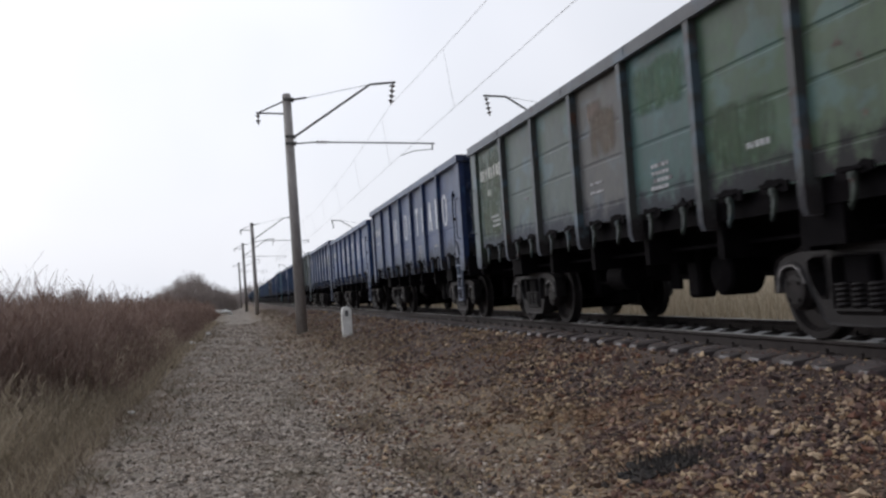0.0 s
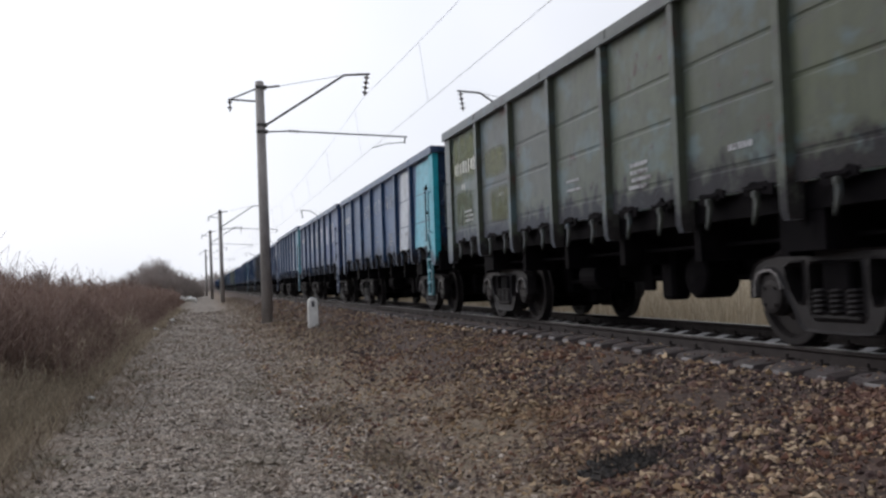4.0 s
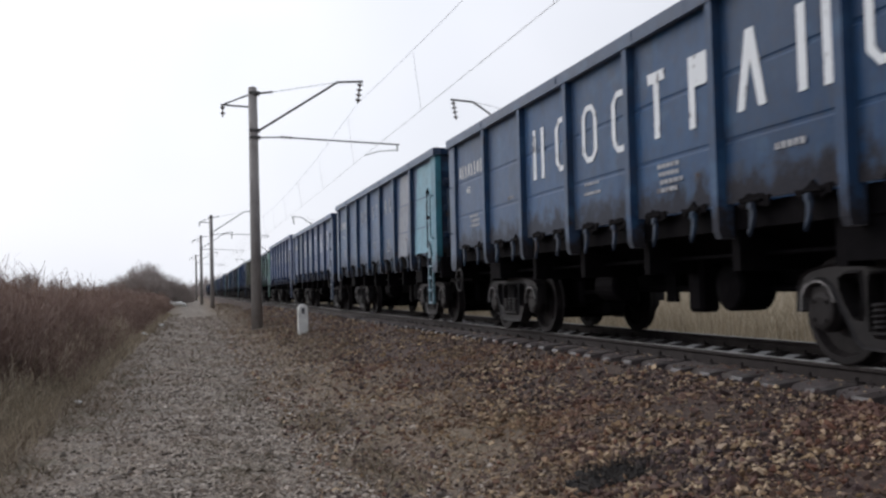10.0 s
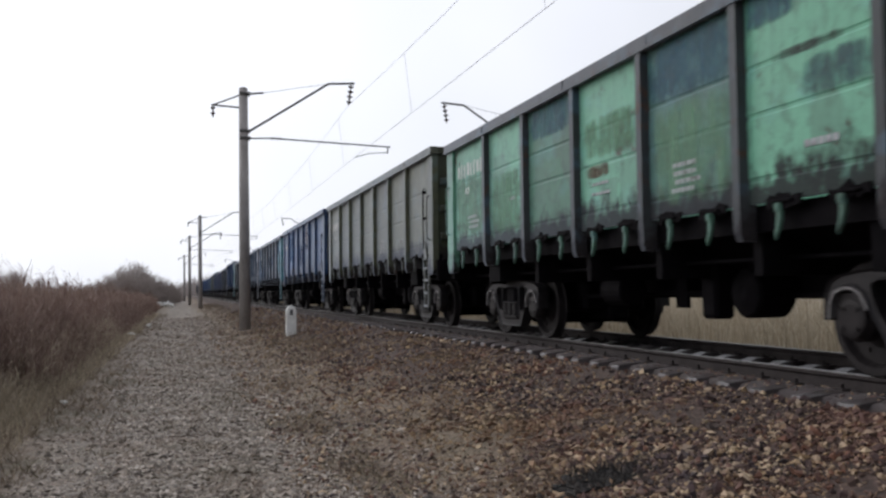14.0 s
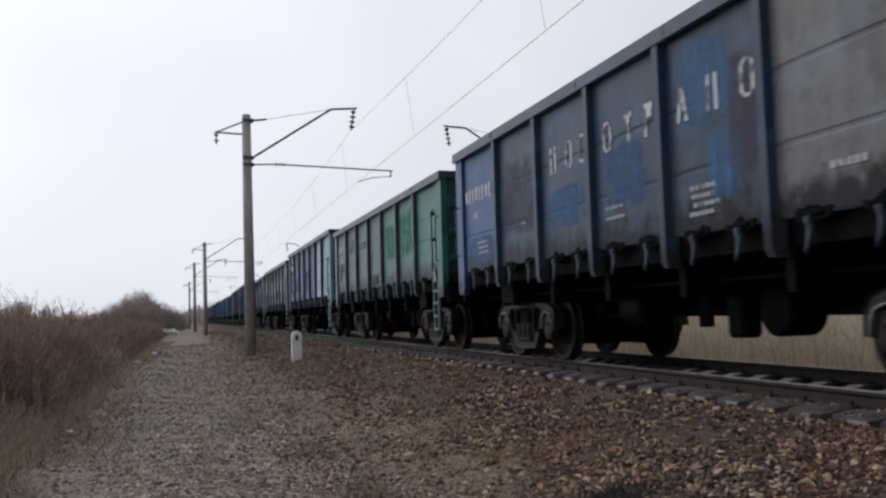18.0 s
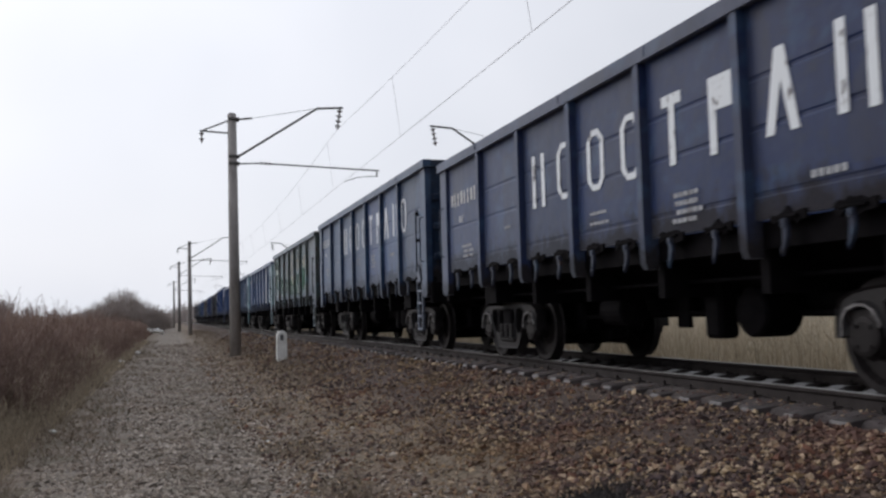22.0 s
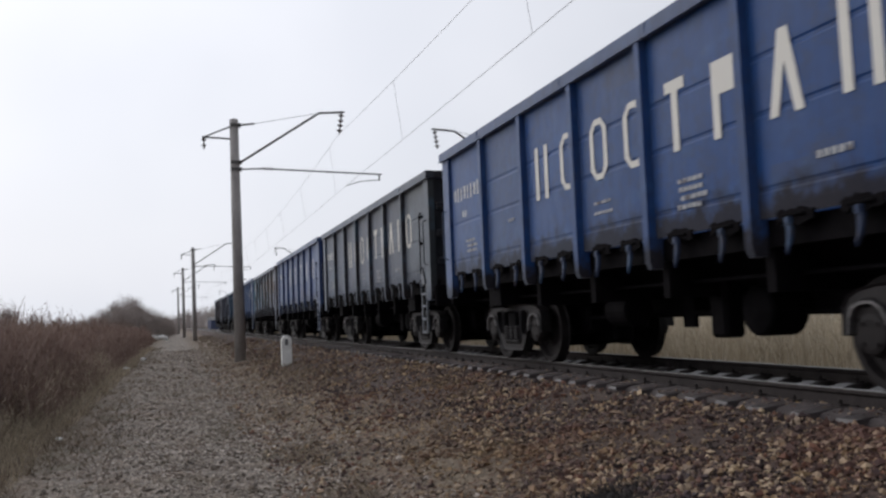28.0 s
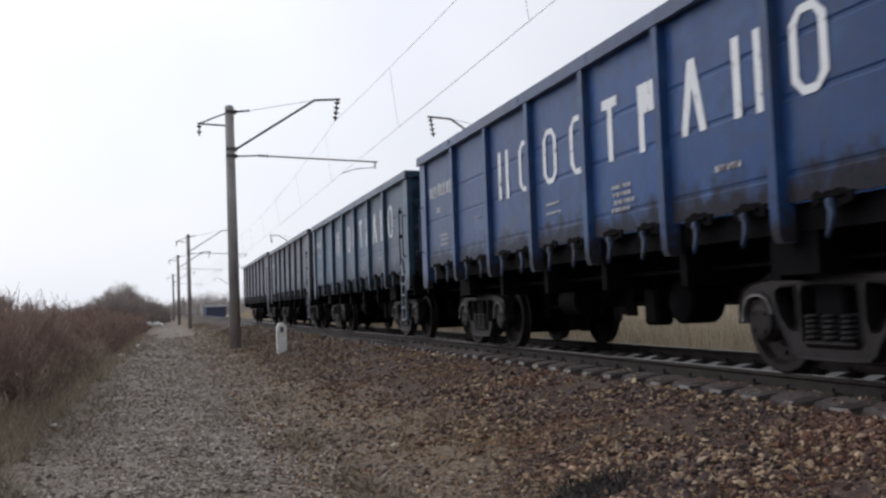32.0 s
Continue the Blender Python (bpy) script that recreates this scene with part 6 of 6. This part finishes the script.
def build_train():
    """The wagons in their order, from the one that passes first to the last."""
    train = []
    train.append(build_wagon("dark green open wagon with olive touched-up panels", 3.50, GREEN, 0.7, "none", seams=L3, frame_paint=(0.085, 0.09, 0.075), patches={4: (0.045, 0.125, 0.10), 5: (0.06, 0.125, 0.055), 3: (0.11, 0.10, 0.07)}, spots=TOUCHED[0]))
    train.append(build_wagon("dark blue open wagon with large white block marks", 3.54, DEEP, 0.45, "big", shift=(0.00, -0.12)))
    train.append(build_wagon("blue open wagon with white block marks and dirty panels", 3.38, BLUE, 0.5, "big", patches={4: DEEP}, shift=(0.02, -0.20)))
    train.append(build_wagon("deep blue open wagon with white block marks", 3.54, DEEP, 0.5, "big"))
    train.append(build_wagon("mossy green open wagon with faded panels", 3.66, (0.125, 0.145, 0.085), 0.75, "none", seams=L3, patches={0: (0.12, 0.155, 0.086)}, spots=TOUCHED[4]))
    train.append(build_wagon("blue open wagon with one white and one turquoise panel", 3.58, (0.0213, 0.0716, 0.172), 0.45, "small", patches={5: WHITISH, 6: (0.0946, 0.361, 0.447)}))
    train.append(build_wagon("grey-blue open wagon with white block marks", 3.62, (0.0237, 0.0632, 0.155), 0.5, "big", patches={5: BLUE, 6: BLUE}, shift=(0.00, 0.03)))
    train.append(build_wagon("blue open wagon with a pale grey and a faded turquoise panel", 3.75, (0.0213, 0.0674, 0.163), 0.5, "small", patches={5: (0.34, 0.38, 0.42), 6: (0.112, 0.249, 0.31)}))
    train.append(build_wagon("blue open wagon with white block marks and a brown stain", 3.62, (0.0199, 0.0632, 0.172), 0.45, "big", patches={1: (0.0331, 0.0674, 0.12)}))
    train.append(build_wagon("rust-streaked blue open wagon with yellowed block marks", 3.58, (0.0213, 0.0801, 0.163), 1.0, "big", ink=(0.62, 0.52, 0.33), ink_wear=0.9, brake=True, frame_paint=(0.112, 0.0989, 0.086), spots=TOUCHED[9]))
    train.append(build_wagon("grey-blue open wagon with large white block marks", 3.54, (0.0261, 0.0759, 0.172), 0.5, "big", brake=True))
    train.append(build_wagon("blue open wagon with a grey and a turquoise end panel", 3.58, (0.0237, 0.0716, 0.163), 0.6, "small", patches={5: (0.189, 0.189, 0.198), 6: (0.12, 0.284, 0.344)}, brake=True))
    train.append(build_wagon("blue open wagon with grey repaired panels and block marks", 3.46, (0.0237, 0.0716, 0.181), 0.5, "big", patches={1: (0.0774, 0.086, 0.103)}, shift=(0.00, -0.05)))
    train.append(build_wagon("clean blue open wagon with white block marks", 3.58, (0.0213, 0.0716, 0.206), 0.35, "big", patches={2: (0.0237, 0.059, 0.146)}))
    train.append(build_wagon("mint green open wagon with chipped paint", 3.42, MINT, 0.75, "none", seams=L3, frame_paint=(0.075, 0.085, 0.08), patches={4: (0.12, 0.25, 0.21), 2: (0.10, 0.27, 0.16)}, spots=TOUCHED[14]))
    train.append(build_wagon("olive grey open wagon with faded strips", 3.58, (0.185, 0.192, 0.105), 0.5, "none", seams=L3))
    train.append(build_wagon("violet-blue open wagon with bright blue patches", 3.62, (0.0284, 0.0716, 0.181), 0.6, "small", patches={1: (0.0237, 0.118, 0.31)}, spots=TOUCHED[16]))
    train.append(build_wagon("slate grey open wagon with bright blue and turquoise panels", 3.58, (0.046, 0.050, 0.074), 0.75, "small", ink=(0.5, 0.5, 0.58), patches={0: (0.028, 0.095, 0.20), 3: (0.028, 0.062, 0.115), 5: (0.062, 0.060, 0.064), 6: (0.086, 0.232, 0.284)}, spots=TOUCHED[17], slanted=False))
    train.append(build_wagon("grey-blue open wagon patched with bright blue", 3.62, (0.024, 0.058, 0.118), 0.62, "small", patches={0: (0.0237, 0.101, 0.284), 5: (0.206, 0.206, 0.206), 6: (0.103, 0.112, 0.129)}, spots=TOUCHED[18], slanted=False, shift=(0.10, -0.08)))
    train.append(build_wagon("emerald green open wagon with dark lower strips", 3.50, (0.03, 0.25, 0.165), 0.7, "none", seams=L3, brake=True, frame_paint=(0.065, 0.06, 0.062), patches={2: (0.075, 0.22, 0.16), 0: (0.10, 0.19, 0.165), 1: (0.085, 0.20, 0.155), 3: (0.05, 0.21, 0.14), 4: (0.03, 0.26, 0.155)}, spots=TOUCHED[19]))
    train.append(build_wagon("blue open wagon with a white and a light turquoise panel", 3.74, (0.0237, 0.0674, 0.163), 0.5, "small", patches={5: WHITISH, 6: (0.206, 0.404, 0.43)}, brake=True, spots=TOUCHED[20], shift=(0.02, 0.18)))
    train.append(build_wagon("dark charcoal open wagon with white block marks", 3.58, (0.040, 0.038, 0.052), 0.6, "big", patches={5: (0.018, 0.045, 0.085)}, spots=TOUCHED[21], shift=(0.06, -0.17)))
    train.append(build_wagon("navy open wagon with white block marks", 3.46, (0.014, 0.040, 0.130), 0.45, "big", seams=L3, shift=(0.02, -0.13)))
    train.append(build_wagon("indigo open wagon with large white block marks", 3.74, (0.0237, 0.0548, 0.133), 0.5, "big", seams=L3, patches={4: (0.0166, 0.0506, 0.163), 5: (0.0189, 0.0632, 0.172)}, shift=(0.16, 0.22)))
    train.append(build_wagon("faded green open wagon with a pale emblem", 3.66, (0.0731, 0.107, 0.0731), 0.75, "emblem", seams=L3, ink=(0.5, 0.48, 0.36), ink_wear=1.0, patches={4: (0.06, 0.138, 0.085), 5: (0.068, 0.13, 0.095), 0: (0.15, 0.21, 0.18), 1: (0.12, 0.17, 0.14)}, brake=True, spots=TOUCHED[24]))
    train.append(build_wagon("bright blue open wagon with grey-white end panels", 3.50, (0.0213, 0.0759, 0.206), 0.45, "small", seams=L3, patches={5: (0.292, 0.284, 0.267), 6: (0.258, 0.344, 0.361)}, spots=TOUCHED[25], shift=(0.05, 0.10)))
    train.append(build_wagon("blue open wagon with a white and a pale turquoise panel", 3.54, (0.0213, 0.0674, 0.172), 0.5, "small", patches={5: (0.284, 0.301, 0.318), 6: (0.189, 0.327, 0.361)}))
    train.append(build_wagon("clean bright blue open wagon with block marks", 3.50, (0.0189, 0.0886, 0.249), 0.35, "big", seams=L3))
    train.append(build_wagon("bright blue open wagon with large off-white block marks", 3.70, (0.0189, 0.0929, 0.267), 0.3, "big", seams=L3, ink=CREAM, ink_wear=0.2))
    train.append(build_wagon("dark brown open wagon with off-white block marks", 3.58, CHAR, 0.6, "big", seams=L3, ink=CREAM, ink_wear=0.35, patches={6: (0.0645, 0.0731, 0.0688)}, shift=(0.03, -0.06)))
    train.append(build_wagon("royal blue open wagon with white block marks", 3.62, (0.0213, 0.0632, 0.198), 0.35, "big", seams=L3, brake=True))
    train.append(build_wagon("rusted brown open wagon with light blue remains of paint", 3.54, (0.0989, 0.0903, 0.086), 1.0, "big", ink=(0.38, 0.28, 0.2), ink_wear=1.0, patches={0: (0.0426, 0.144, 0.189), 1: (0.0473, 0.186, 0.275), 2: (0.0378, 0.126, 0.181)}, brake=True, frame_paint=(0.12, 0.103, 0.086), spots=TOUCHED[31]))
    train.append(build_wagon("blue open wagon with bold white block marks", 3.62, (0.022, 0.088, 0.245), 0.4, "big", seams=L3))
    train.append(build_wagon("blue-grey open wagon with faint block marks", 3.54, (0.06, 0.088, 0.15), 0.5, "big", ink_wear=0.7))
    train.append(build_wagon("grey open wagon with dusty strips", 3.58, (0.115, 0.11, 0.125), 0.6, "none"))
    train.append(build_wagon("brown-grey open wagon at the train's end", 3.54, (0.155, 0.12, 0.115), 0.7, "none"))
    return train


# Run of the train: seconds, metres that the first wagon's rear end has passed the camera.
RUN = ((0, -17.49), (1, -3.43), (2, 10.09), (2.5, 17.0), (3, 24.2), (4, 38.4), (4.5, 45.45), (5, 52.80), (5.5, 59.2), (6, 66.20), (6.5, 73.3), (7, 80.73), (7.5, 87.95),
       (8, 94.80), (8.5, 101.6), (9, 108.75), (9.5, 115.8), (10, 122.77), (10.5, 129.4), (11, 136.35), (11.5, 143.65), (12, 150.80), (12.5, 157.4), (13, 164.85),
       (13.5, 171.75), (14, 178.97), (14.5, 185.7), (15.5, 199.8), (16.5, 214.0), (17, 220.92), (17.5, 227.85), (18, 235.02), (18.5, 241.9), (19, 248.80),
       (19.5, 255.4), (20, 262.50), (20.5, 269.65), (21, 276.80), (21.5, 283.6), (22, 290.58), (22.5, 297.3), (23, 305.05), (23.5, 311.3), (24, 318.0),
       (24.5, 325.65), (25, 332.18), (25.5, 338.95), (26.5, 352.7), (27.5, 366.6), (28, 374.12), (28.5, 380.6), (29, 387.49), (29.5, 394.58), (30, 401.65),
       (30.5, 408.6), (31, 415.40), (31.5, 421.85), (32, 428.50))


def motions():
    """The train rolls past towards -y; the wheels turn with it."""
    for i, wagon in enumerate(TRAIN):
        walk(wagon, [(t, pose(TRACK_X, i * PITCH - s - BODY / 2 + (1.6 if i == 35 else 0), RAIL_Z)) for t, s in RUN])
    ts, ss = [t for t, _ in RUN], [s for _, s in RUN]
    for k, y in enumerate((-0.925, 0.925)):
        first = WHEELS[k][0]
        walk(first, [(j / FPS, pose(0, y, 0.475, math.degrees((float(np.interp(j / FPS, ts, ss)) + 17.48) / 0.475) % 360)) for j in range(32 * FPS + 1)])
        for other in WHEELS[k][1:]:
            other.rotation_mode = "QUATERNION"
            other.animation_data_create()
            other.animation_data.action = first.animation_data.action
            other.animation_data.action_slot = first.animation_data.action_slot


build_ground()
build_track()
build_overhead()
build_marker_post()
build_hut()
build_trees()
TRAIN = build_train()
TRAIN[-1].scale = (1.0, 1.24, 1.04)
build_litter()
build_brush()
build_stones()
build_sleepers()
motions()
